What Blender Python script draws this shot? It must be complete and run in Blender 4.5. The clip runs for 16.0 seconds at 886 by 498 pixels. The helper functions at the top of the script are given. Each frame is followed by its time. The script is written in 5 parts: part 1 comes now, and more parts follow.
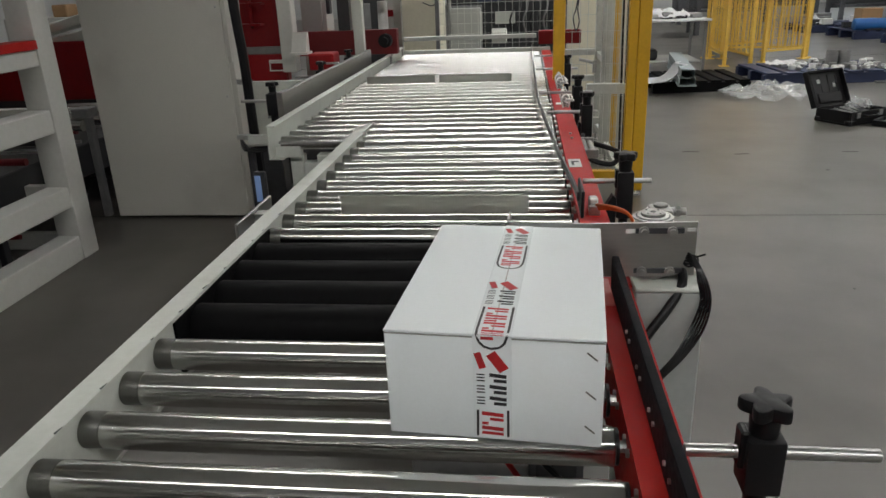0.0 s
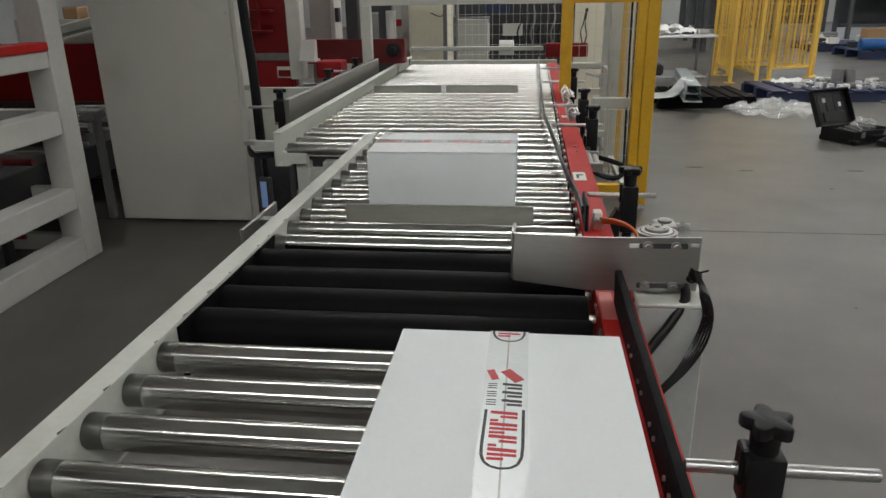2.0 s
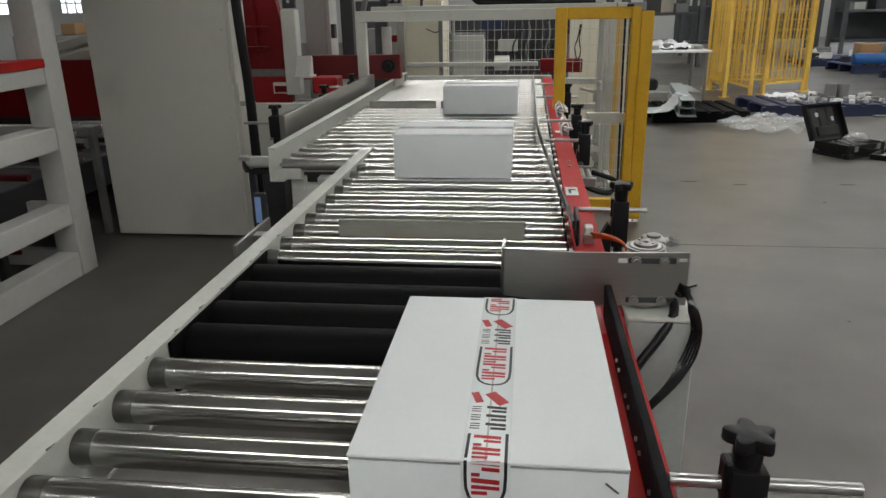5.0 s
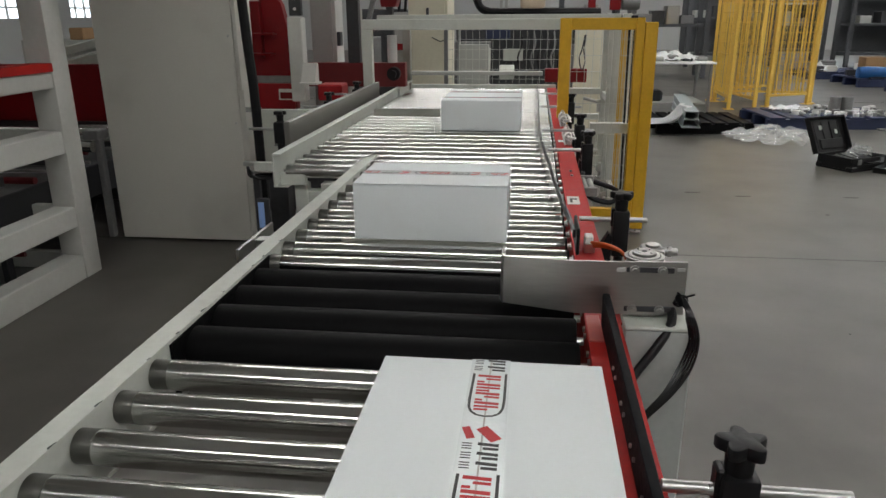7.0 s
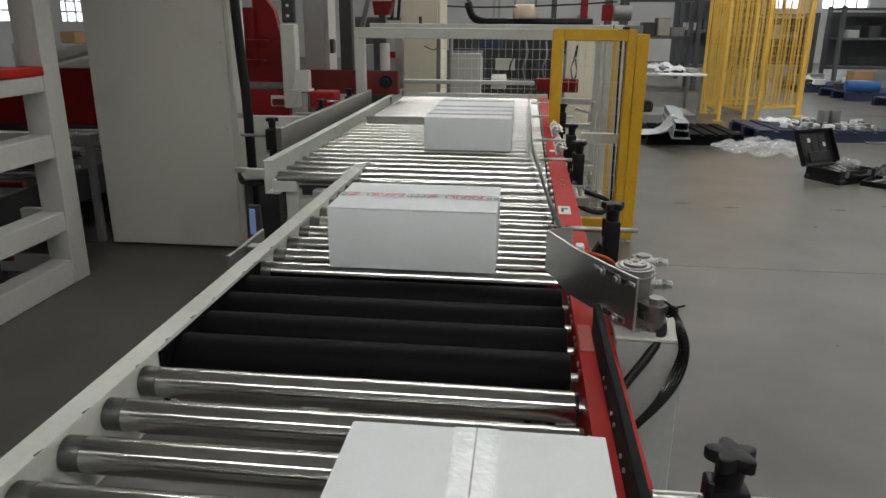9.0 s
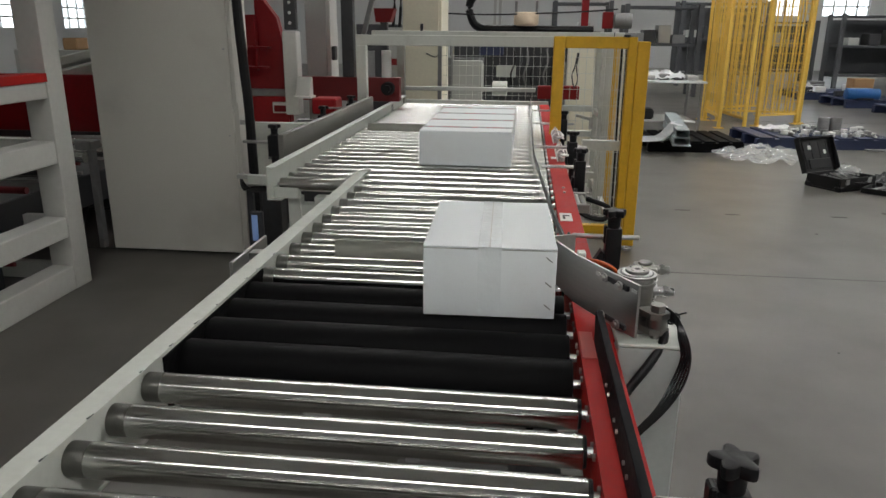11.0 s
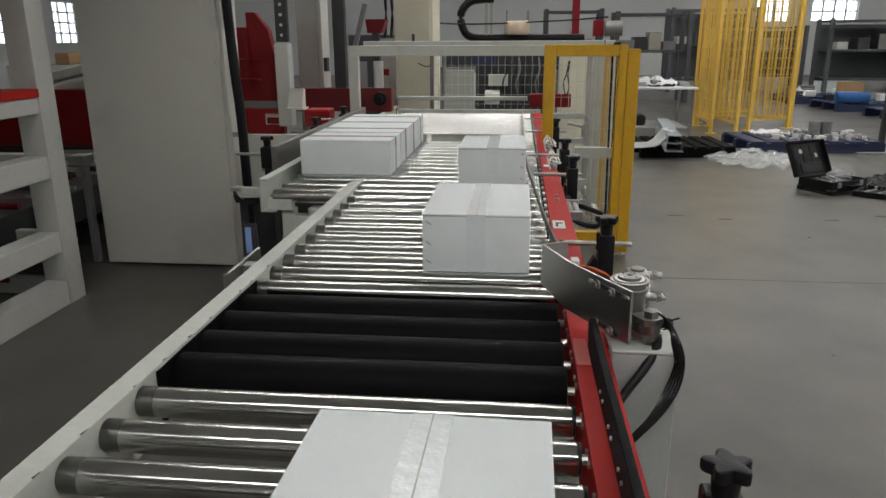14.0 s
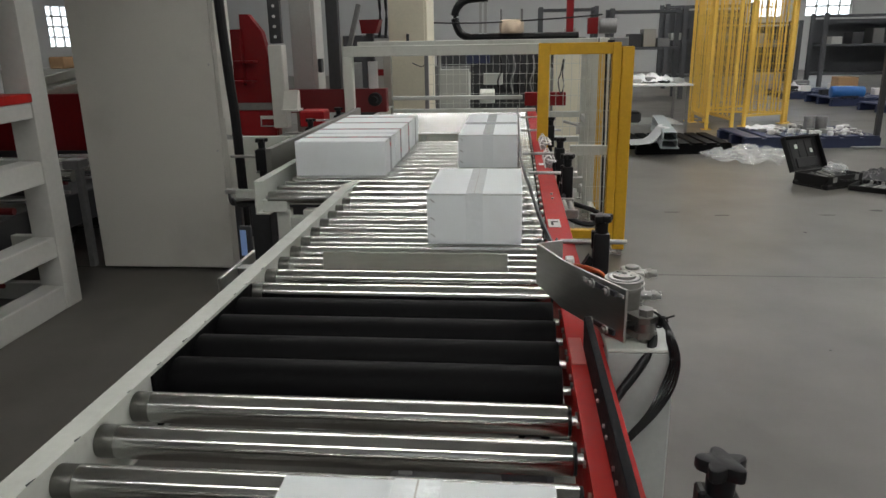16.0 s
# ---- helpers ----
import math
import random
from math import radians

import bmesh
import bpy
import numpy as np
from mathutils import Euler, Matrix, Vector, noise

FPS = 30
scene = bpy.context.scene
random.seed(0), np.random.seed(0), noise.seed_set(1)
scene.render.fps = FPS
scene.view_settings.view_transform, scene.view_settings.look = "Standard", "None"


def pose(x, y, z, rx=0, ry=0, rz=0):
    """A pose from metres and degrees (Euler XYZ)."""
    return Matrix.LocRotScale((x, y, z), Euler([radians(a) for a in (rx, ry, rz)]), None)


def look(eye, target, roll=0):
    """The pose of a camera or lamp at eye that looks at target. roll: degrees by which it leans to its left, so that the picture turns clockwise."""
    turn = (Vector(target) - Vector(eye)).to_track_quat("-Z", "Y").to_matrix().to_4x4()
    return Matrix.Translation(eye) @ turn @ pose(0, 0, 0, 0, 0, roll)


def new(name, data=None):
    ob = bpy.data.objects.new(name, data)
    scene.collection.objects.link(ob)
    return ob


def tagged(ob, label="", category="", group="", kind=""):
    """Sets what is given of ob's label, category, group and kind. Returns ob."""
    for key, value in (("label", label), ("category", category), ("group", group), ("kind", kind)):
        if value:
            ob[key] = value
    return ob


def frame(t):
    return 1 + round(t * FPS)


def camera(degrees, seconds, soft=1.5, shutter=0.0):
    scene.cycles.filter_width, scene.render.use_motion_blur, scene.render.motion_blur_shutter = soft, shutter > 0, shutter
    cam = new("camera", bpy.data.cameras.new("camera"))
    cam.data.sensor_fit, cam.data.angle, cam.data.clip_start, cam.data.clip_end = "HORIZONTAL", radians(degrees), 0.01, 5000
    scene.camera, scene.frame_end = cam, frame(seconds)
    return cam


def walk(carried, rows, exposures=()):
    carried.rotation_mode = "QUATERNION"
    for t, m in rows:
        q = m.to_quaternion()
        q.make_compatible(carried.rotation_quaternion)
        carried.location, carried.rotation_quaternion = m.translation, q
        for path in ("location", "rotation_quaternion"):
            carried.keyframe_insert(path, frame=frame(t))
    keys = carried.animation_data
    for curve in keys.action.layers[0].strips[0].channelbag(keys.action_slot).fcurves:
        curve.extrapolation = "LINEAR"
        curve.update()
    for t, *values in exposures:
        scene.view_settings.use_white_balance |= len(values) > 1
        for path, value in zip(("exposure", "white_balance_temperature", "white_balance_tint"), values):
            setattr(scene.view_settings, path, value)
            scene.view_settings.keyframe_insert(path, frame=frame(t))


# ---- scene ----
cam = camera(63.6, 16.0)
PATH = [
    (0, (-0.011, -0.082, 1.407), (-0.235, 1.775, 0.698), -2.3),
    (0.5, (-0.013, -0.086, 1.409), (-0.237, 1.774, 0.708), -2.1),
    (1, (-0.014, -0.087, 1.408), (-0.251, 1.77, 0.703), -1.8),
    (1.5, (-0.014, -0.088, 1.41), (-0.245, 1.772, 0.713), -1.3),
    (2, (-0.015, -0.089, 1.411), (-0.245, 1.776, 0.727), -1.0),
    (2.5, (-0.012, -0.09, 1.411), (-0.232, 1.777, 0.729), -0.9),
    (3, (-0.006, -0.086, 1.413), (-0.226, 1.783, 0.737), -1.3),
    (3.5, (-0.004, -0.088, 1.414), (-0.215, 1.786, 0.749), -1.1),
    (4, (-0.001, -0.088, 1.415), (-0.215, 1.787, 0.752), -1.4),
    (6.5, (0.006, -0.112, 1.419), (-0.236, 1.773, 0.796), -0.4),
    (7, (0.01, -0.11, 1.419), (-0.224, 1.775, 0.793), -0.4),
    (7.5, (0.009, -0.113, 1.42), (-0.216, 1.776, 0.804), -0.1),
    (8, (0.008, -0.109, 1.419), (-0.206, 1.781, 0.801), -0.0),
    (8.5, (0.006, -0.11, 1.42), (-0.208, 1.782, 0.808), 0.2),
    (9, (0.007, -0.111, 1.421), (-0.201, 1.784, 0.816), 0.4),
    (11.5, (0.002, -0.118, 1.424), (-0.208, 1.782, 0.838), 0.5),
    (12, (0.002, -0.116, 1.423), (-0.21, 1.785, 0.84), 0.2),
    (12.5, (0.001, -0.121, 1.425), (-0.218, 1.782, 0.849), 0.1),
    (13, (0.006, -0.119, 1.423), (-0.205, 1.785, 0.851), -0.4),
    (13.5, (0.008, -0.12, 1.424), (-0.188, 1.786, 0.85), -0.3),
    (14, (0.009, -0.12, 1.426), (-0.189, 1.788, 0.862), -0.3),
    (14.5, (0.012, -0.119, 1.425), (-0.177, 1.789, 0.858), -0.4),
    (15, (0.014, -0.119, 1.428), (-0.175, 1.79, 0.862), -0.6),
    (15.5, (0.015, -0.121, 1.428), (-0.173, 1.79, 0.869), -0.8),
    (16, (0.017, -0.116, 1.428), (-0.175, 1.793, 0.862), -1.0),
]
walk(cam, [(t, look(e, g, r)) for t, e, g, r in PATH])

# ---- world and light ----
world = bpy.data.worlds.new("world")
scene.world = world
world.use_nodes = True
wn = world.node_tree
sky = wn.nodes.new("ShaderNodeTexSky")
sky.sky_type, sky.sun_disc = "NISHITA", False
sky.sun_elevation, sky.sun_rotation = radians(42), radians(200)
wn.links.new(sky.outputs[0], wn.nodes["Background"].inputs[0])
wn.nodes["Background"].inputs[1].default_value = 0.12
sun_data = bpy.data.lights.new("sun", "SUN")
sun_data.energy, sun_data.angle, sun_data.color = 1.0, radians(10), (1.0, 0.96, 0.9)
sun = new("sun", sun_data)
sun.matrix_world = look((0, 30, 30), (0, 5, 0))
LAMP = 33.5          # strength of the ceiling lamps
scene.view_settings.exposure = 0.0


# ---- materials ----
def mat(name, color, rough=0.5, metal=0.0, vary=0.12, fine=60.0, coarse=3.0, bump=0.0, rvary=0.1, spec=0.5, stain=None, coat=0.0, alpha=None, stretch=None, rand=0.0):
    """A principled surface with coarse and fine variation of colour, gloss and relief."""
    m = bpy.data.materials.new(name)
    m.use_nodes = True
    nt = m.node_tree
    b = nt.nodes["Principled BSDF"]
    N, L = nt.nodes.new, nt.links.new
    co = N("ShaderNodeTexCoord")
    src = co.outputs["Object"]
    if stretch:
        mp = N("ShaderNodeMapping")
        mp.inputs["Scale"].default_value = stretch
        L(src, mp.inputs[0])
        src = mp.outputs[0]
    n1, n2 = N("ShaderNodeTexNoise"), N("ShaderNodeTexNoise")
    n1.inputs["Scale"].default_value, n2.inputs["Scale"].default_value = coarse, fine
    n1.inputs["Detail"].default_value, n2.inputs["Detail"].default_value = 5, 3
    L(src, n1.inputs["Vector"]), L(src, n2.inputs["Vector"])
    mx = N("ShaderNodeMath"); mx.operation = "ADD"
    L(n1.outputs["Fac"], mx.inputs[0]), L(n2.outputs["Fac"], mx.inputs[1])
    if rand:
        oi, ra = N("ShaderNodeObjectInfo"), N("ShaderNodeMath")
        ra.operation = "MULTIPLY_ADD"
        ra.inputs[1].default_value = rand
        L(oi.outputs["Random"], ra.inputs[0]), L(mx.outputs[0], ra.inputs[2])
        mx = ra
    mr = N("ShaderNodeMapRange")
    mr.inputs["From Min"].default_value, mr.inputs["From Max"].default_value = 0.6, 1.4
    mr.inputs["To Min"].default_value, mr.inputs["To Max"].default_value = 1 - vary, 1 + vary
    L(mx.outputs[0], mr.inputs["Value"])
    mul = N("ShaderNodeVectorMath"); mul.operation = "SCALE"
    mul.inputs[0].default_value = color
    L(mr.outputs[0], mul.inputs["Scale"])
    out = mul.outputs[0]
    if stain:
        n3, cr, mc = N("ShaderNodeTexNoise"), N("ShaderNodeMapRange"), N("ShaderNodeMix")
        n3.inputs["Scale"].default_value, n3.inputs["Detail"].default_value = stain[1], 4
        n3.inputs["Roughness"].default_value = 0.5
        L(src, n3.inputs["Vector"])
        cr.inputs["From Min"].default_value, cr.inputs["From Max"].default_value = stain[2] - 0.08, stain[2] + 0.2
        cr.inputs["To Max"].default_value = stain[3]
        L(n3.outputs["Fac"], cr.inputs["Value"])
        mc.data_type = "RGBA"
        L(cr.outputs[0], mc.inputs[0])
        L(out, mc.inputs[6])
        mc.inputs[7].default_value = (*stain[0], 1)
        out = mc.outputs[2]
    L(out, b.inputs["Base Color"])
    rr = N("ShaderNodeMapRange")
    rr.inputs["From Min"].default_value, rr.inputs["From Max"].default_value = 0.6, 1.4
    rr.inputs["To Min"].default_value, rr.inputs["To Max"].default_value = max(0.02, rough * (1 - rvary * 2)), min(1, rough * (1 + rvary * 2))
    L(mx.outputs[0], rr.inputs["Value"]), L(rr.outputs[0], b.inputs["Roughness"])
    b.inputs["Metallic"].default_value = metal
    b.inputs["Specular IOR Level"].default_value = spec
    b.inputs["Coat Weight"].default_value = coat
    if bump:
        bp = N("ShaderNodeBump")
        bp.inputs["Strength"].default_value, bp.inputs["Distance"].default_value = bump, 0.002
        L(n2.outputs["Fac"], bp.inputs["Height"]), L(bp.outputs[0], b.inputs["Normal"])
    if alpha is not None:
        b.inputs["Alpha"].default_value = alpha
    return m


def glow(name, color, strength):
    m = bpy.data.materials.new(name)
    m.use_nodes = True
    b = m.node_tree.nodes["Principled BSDF"]
    b.inputs["Base Color"].default_value = (*color, 1)
    b.inputs["Emission Color"].default_value = (*color, 1)
    b.inputs["Emission Strength"].default_value = strength
    return m


def clear(name, rough=0.05, color=(0.95, 0.97, 0.97), weight=1.0):
    m = bpy.data.materials.new(name)
    m.use_nodes = True
    b = m.node_tree.nodes["Principled BSDF"]
    b.inputs["Base Color"].default_value = (*color, 1)
    b.inputs["Roughness"].default_value = rough
    b.inputs["Transmission Weight"].default_value = weight
    b.inputs["IOR"].default_value = 1.3
    return m


CHROME = mat("chromed_steel", (0.64, 0.64, 0.62), 0.185, 1.0, 0.06, 30, 3, rvary=0.03, stretch=(0.02, 1, 1), rand=0.3)
cn = CHROME.node_tree
axis_tangent = cn.nodes.new("ShaderNodeTangent")
axis_tangent.direction_type, axis_tangent.axis = "RADIAL", "X"
ground = cn.nodes["Principled BSDF"]
ground.inputs["Anisotropic"].default_value, ground.inputs["Anisotropic Rotation"].default_value = 1.0, 0.25
cn.links.new(axis_tangent.outputs[0], ground.inputs["Tangent"])
RUBBER = mat("black_rubber", (0.005, 0.005, 0.0055), 0.6, 0, 0.25, 90, 4, bump=0.1, spec=0.08, stretch=(0.3, 1, 1))
REDPAINT = mat("red_paint", (0.44, 0.014, 0.011), 0.55, 0, 0.12, 70, 2.5, bump=0.03, spec=0.22, stain=((0.2, 0.03, 0.025), 6, 0.62, 0.5))
SHEET = mat("grey_sheet_paint", (0.42, 0.43, 0.41), 0.5, 0, 0.06, 40, 1.5)
ENDCAP = mat("roller_end_cap", (0.15, 0.15, 0.137), 0.4, 0.75, 0.2, 60, 8)
REDMID = mat("mid_red_paint", (0.31, 0.007, 0.011), 0.45, 0, 0.15, 50, 1.5, spec=0.35)
# red darkened for the shade on the long beam; also colours some pipes
REDSHADED = mat("shaded_red_paint", (0.15, 0.008, 0.010), 0.5, 0, 0.15, 50, 1.5)
REDDARK = mat("red_machine_paint", (0.20, 0.004, 0.007), 0.45, 0, 0.15, 50, 1.5, spec=0.3, stain=((0.14, 0.02, 0.02), 4, 0.6, 0.6))
PALE = mat("pale_grey_paint", (0.57, 0.59, 0.545), 0.42, 0, 0.08, 60, 2.0, bump=0.02, stain=((0.3, 0.3, 0.27), 7, 0.63, 0.5))
WHITE = mat("white_machine_paint", (0.57, 0.57, 0.54), 0.45, 0, 0.06, 40, 1.2, stain=((0.42, 0.42, 0.38), 3, 0.62, 0.4))
CABINET = mat("cabinet_paint", (0.61, 0.597, 0.545), 0.55, 0, 0.05, 120, 0.9, bump=0.05, stain=((0.33, 0.32, 0.29), 2, 0.6, 0.4))
CREAM = mat("cream_paint", (0.80, 0.76, 0.61), 0.5, 0, 0.06, 40, 1.5)
FENCE = mat("yellow_fence_coating", (0.76, 0.51, 0.10), 0.5, 0, 0.1, 50, 2)
YELLOW = mat("yellow_paint", (0.68, 0.39, 0.02), 0.42, 0, 0.1, 50, 2, stain=((0.4, 0.22, 0.02), 6, 0.62, 0.5))
STAINLESS = mat("brushed_stainless", (0.50, 0.495, 0.48), 0.34, 1.0, 0.1, 160, 4, bump=0.04, stretch=(0.1, 1, 1))
DULL = mat("dull_cast_steel", (0.34, 0.335, 0.32), 0.36, 1.0, 0.15, 60, 8, bump=0.03)
STEEL = mat("bare_steel", (0.50, 0.50, 0.49), 0.3, 1.0, 0.15, 90, 4)
ZINC = mat("zinc_plate", (0.42, 0.42, 0.38), 0.42, 1.0, 0.12, 120, 5, bump=0.03, stretch=(0.2, 1, 1))
ALU = mat("aluminium", (0.45, 0.45, 0.44), 0.36, 1.0, 0.08, 90, 4)
BLACKP = mat("black_plastic", (0.009, 0.009, 0.010), 0.45, 0, 0.2, 140, 5, bump=0.08, spec=0.25)
BLACKG = mat("black_gloss_plastic", (0.009, 0.009, 0.011), 0.6, 0, 0.2, 80, 3, spec=0.06, stain=((0.04, 0.04, 0.04), 12, 0.6, 0.3))
DARK = mat("dark_machine", (0.035, 0.036, 0.04), 0.5, 0, 0.3, 30, 3)
MID = mat("grey_machine", (0.2, 0.2, 0.2), 0.5, 0.2, 0.2, 30, 2)
CARD = mat("white_carton", (0.745, 0.785, 0.80), 0.62, 0, 0.025, 220, 5, bump=0.02, spec=0.35, stain=((0.6, 0.59, 0.56), 5, 0.64, 0.4))
SEAM = mat("carton_seam", (0.12, 0.11, 0.10), 0.8, 0, 0.3, 120, 9)
TAPE = mat("clear_tape", (0.735, 0.777, 0.792), 0.2, 0, 0.012, 45, 14, bump=0.8, rvary=0.1, spec=0.5)
FOLD = mat("carton_fold", (0.38, 0.38, 0.36), 0.8, 0, 0.4, 60, 12)
INKRED = mat("red_ink", (0.42, 0.012, 0.016), 0.5, 0, 0.2, 200, 20)
INKBLACK = mat("black_ink", (0.014, 0.014, 0.016), 0.5, 0, 0.3, 200, 20)
FLOOR = mat("coated_concrete", (0.119, 0.112, 0.099), 0.34, 0, 0.07, 2.2, 0.35, rvary=0.05, spec=0.5, stain=((0.060, 0.056, 0.047), 1.5, 0.47, 0.75))
FLOORDIRT = mat("floor_scuff", (0.06, 0.058, 0.055), 0.6, 0, 0.3, 40, 6)
WALL = mat("hall_wall", (0.60, 0.61, 0.61), 0.7, 0, 0.08, 20, 0.4)
ROOF = mat("roof_sheet", (0.66, 0.67, 0.66), 0.6, 0, 0.1, 20, 0.5)
WOOD = mat("cardboard", (0.33, 0.2, 0.10), 0.75, 0, 0.15, 60, 4)
BLUE = mat("blue_plastic", (0.015, 0.11, 0.34), 0.35, 0, 0.15, 40, 5)
NAVY = mat("navy_plastic", (0.018, 0.028, 0.075), 0.5, 0, 0.2, 40, 5)
CABLE = mat("black_cable_sheath", (0.008, 0.008, 0.009), 0.22, 0, 0.2, 80, 5, spec=0.5)
# dark steel lightened towards blue: distance haze put into the colour
RACKHAZE = mat("hazed_dark_steel", (0.075, 0.08, 0.088), 0.55, 0.1, 0.25, 30, 2)
BEIGE = mat("beige_drum", (0.62, 0.50, 0.37), 0.55, 0, 0.08, 30, 3)
ORANGE = mat("orange_cable", (0.5, 0.10, 0.02), 0.4, 0, 0.1, 60, 5)
LABEL = mat("paper_label", (0.72, 0.72, 0.70), 0.5, 0, 0.05, 90, 9)
TABLETOP = mat("white_tabletop", (0.72, 0.73, 0.74), 0.35, 0, 0.05, 40, 2)
FILM = clear("clear_film", 0.12)
SCREEN = glow("screen_glow", (0.18, 0.28, 0.52), 0.15)
LAMPM = glow("lamp_diffuser", (1.0, 0.985, 0.955), LAMP)
SKYGLOW = glow("daylight_backdrop", (0.90, 0.95, 1.0), 2.6)


# ---- building helpers ----
def box(bm, x0, x1, y0, y1, z0, z1, bev=0.0, seg=1):
    m = Matrix.LocRotScale(((x0 + x1) / 2, (y0 + y1) / 2, (z0 + z1) / 2), None, (abs(x1 - x0), abs(y1 - y0), abs(z1 - z0)))
    vs = bmesh.ops.create_cube(bm, size=1, matrix=m)["verts"]
    if bev:
        es = list({e for v in vs for e in v.link_edges})
        bmesh.ops.bevel(bm, geom=es, offset=bev, segments=seg, profile=0.5, affect="EDGES")
    return bm


def obox(bm, m, sx, sy, sz, bev=0.0):
    """A box of that size, centred at the pose m."""
    vs = bmesh.ops.create_cube(bm, size=1, matrix=m @ Matrix.Diagonal((sx, sy, sz, 1)))["verts"]
    if bev:
        bmesh.ops.bevel(bm, geom=list({e for v in vs for e in v.link_edges}), offset=bev, segments=1, profile=0.5, affect="EDGES")
    return bm


def cyl(bm, p0, p1, r, seg=16, r2=None, bev=0.0):
    p0, p1 = Vector(p0), Vector(p1)
    d = p1 - p0
    m = Matrix.Translation((p0 + p1) / 2) @ d.to_track_quat("Z", "Y").to_matrix().to_4x4()
    vs = bmesh.ops.create_cone(bm, cap_ends=True, segments=seg, radius1=r, radius2=r if r2 is None else r2, depth=d.length, matrix=m)["verts"]
    if bev:
        es = [e for e in {e for v in vs for e in v.link_edges} if any(len(f.verts) > 4 for f in e.link_faces)]
        bmesh.ops.bevel(bm, geom=es, offset=bev, segments=2, profile=0.5, affect="EDGES")
    return bm


def tube(bm, pts, r, seg=8, smooth=4):
    """A round cable through the points."""
    P = [Vector(p) for p in pts]
    line = []
    for i in range(len(P) - 1):
        a, b, c, d = P[max(i - 1, 0)], P[i], P[i + 1], P[min(i + 2, len(P) - 1)]
        for k in range(smooth):
            t = k / smooth
            line.append(0.5 * ((2 * b) + (c - a) * t + (2 * a - 5 * b + 4 * c - d) * t * t + (3 * b - a - 3 * c + d) * t ** 3))
    line.append(P[-1])
    rings = []
    for i, p in enumerate(line):
        d = (line[min(i + 1, len(line) - 1)] - line[max(i - 1, 0)]).normalized()
        q = d.to_track_quat("Z", "Y")
        rings.append([bm.verts.new(p + q @ Vector((r * math.cos(a), r * math.sin(a), 0))) for a in [2 * math.pi * j / seg for j in range(seg)]])
    for u, v in zip(rings, rings[1:]):
        for j in range(seg):
            bm.faces.new((u[j], u[(j + 1) % seg], v[(j + 1) % seg], v[j]))
    bm.faces.new(rings[0][::-1]), bm.faces.new(rings[-1])
    return bm


def prism(bm, outline, axis, a, b):
    """A plate whose outline (pairs) is pushed along an axis from a to b."""
    def at(p, w):
        return {"x": (w, p[0], p[1]), "y": (p[0], w, p[1]), "z": (p[0], p[1], w)}[axis]
    lo = [bm.verts.new(at(p, a)) for p in outline]
    hi = [bm.verts.new(at(p, b)) for p in outline]
    n = len(outline)
    fs = [bm.faces.new(lo), bm.faces.new(hi[::-1])]
    for i in range(n):
        fs.append(bm.faces.new((lo[i], hi[i], hi[(i + 1) % n], lo[(i + 1) % n])))
    bmesh.ops.recalc_face_normals(bm, faces=fs)
    return bm


def B():
    return bmesh.new()


def base_of(ob):
    v = Vector((0, 0, 0))
    while ob:
        v += ob.location
        ob = ob.parent
    return v


def mesh_of(name, bm, material, shift=None, smooth=True):
    me = bpy.data.meshes.new(name)
    if shift is not None:
        bmesh.ops.translate(bm, verts=bm.verts, vec=shift)
    bm.to_mesh(me)
    bm.free()
    me.materials.append(material)
    if smooth:
        me.shade_smooth()
        me.set_sharp_from_angle(angle=radians(35))
    return me


def thing(name, label, category, loc=(0, 0, 0), group="", kind=""):
    ob = new(name)
    ob.location = loc
    return tagged(ob, label, category, group, kind)


def part(name, bm, material, parent, label=""):
    ob = new(name, mesh_of(name, bm, material, -base_of(parent)))
    ob.parent = parent
    return tagged(ob, label)


def single(name, bm, material, label, category, loc=(0, 0, 0), group="", kind=""):
    ob = new(name, mesh_of(name, bm, material, -Vector(loc)))
    ob.location = loc
    return tagged(ob, label, category, group, kind)


# ---- the hall ----
X0, X1, Y0, Y1, ZC = -16.0, 18.0, -12.0, 30.0, 7.6
single("floor", box(B(), X0, X1, Y0, Y1, -0.2, 0), FLOOR, "grey coated concrete factory floor with scuffs", "floor", kind="structure")
bm = B()
box(bm, X0, X1, Y0, Y1, ZC, ZC + 0.2)
for i in range(9):
    y = Y0 + 2.5 + i * 4.8
    box(bm, X0, X1, y - 0.12, y + 0.12, ZC - 0.4, ZC - 0.002)
single("ceiling", bm, ROOF, "pale sheet roof on steel beams", "ceiling", kind="structure")


def wall_with_windows(name, axis, at, lo, hi, wins, z0, z1):
    """A wall 0.3 m thick, with openings from z0 to z1 between the pairs in wins."""
    bm = B()
    s = 0.3
    def slab(a, b, p, q):
        if axis == "y":
            box(bm, a, b, at, at + s, p, q)
        else:
            box(bm, at, at + s, a, b, p, q)
    slab(lo, hi, 0, z0), slab(lo, hi, z1, ZC)
    edge = lo
    for a, b in wins:
        slab(edge, a, z0, z1)
        edge = b
    slab(edge, hi, z0, z1)
    single(name, bm, WALL, "pale grey factory wall with window openings", "wall", kind="structure")


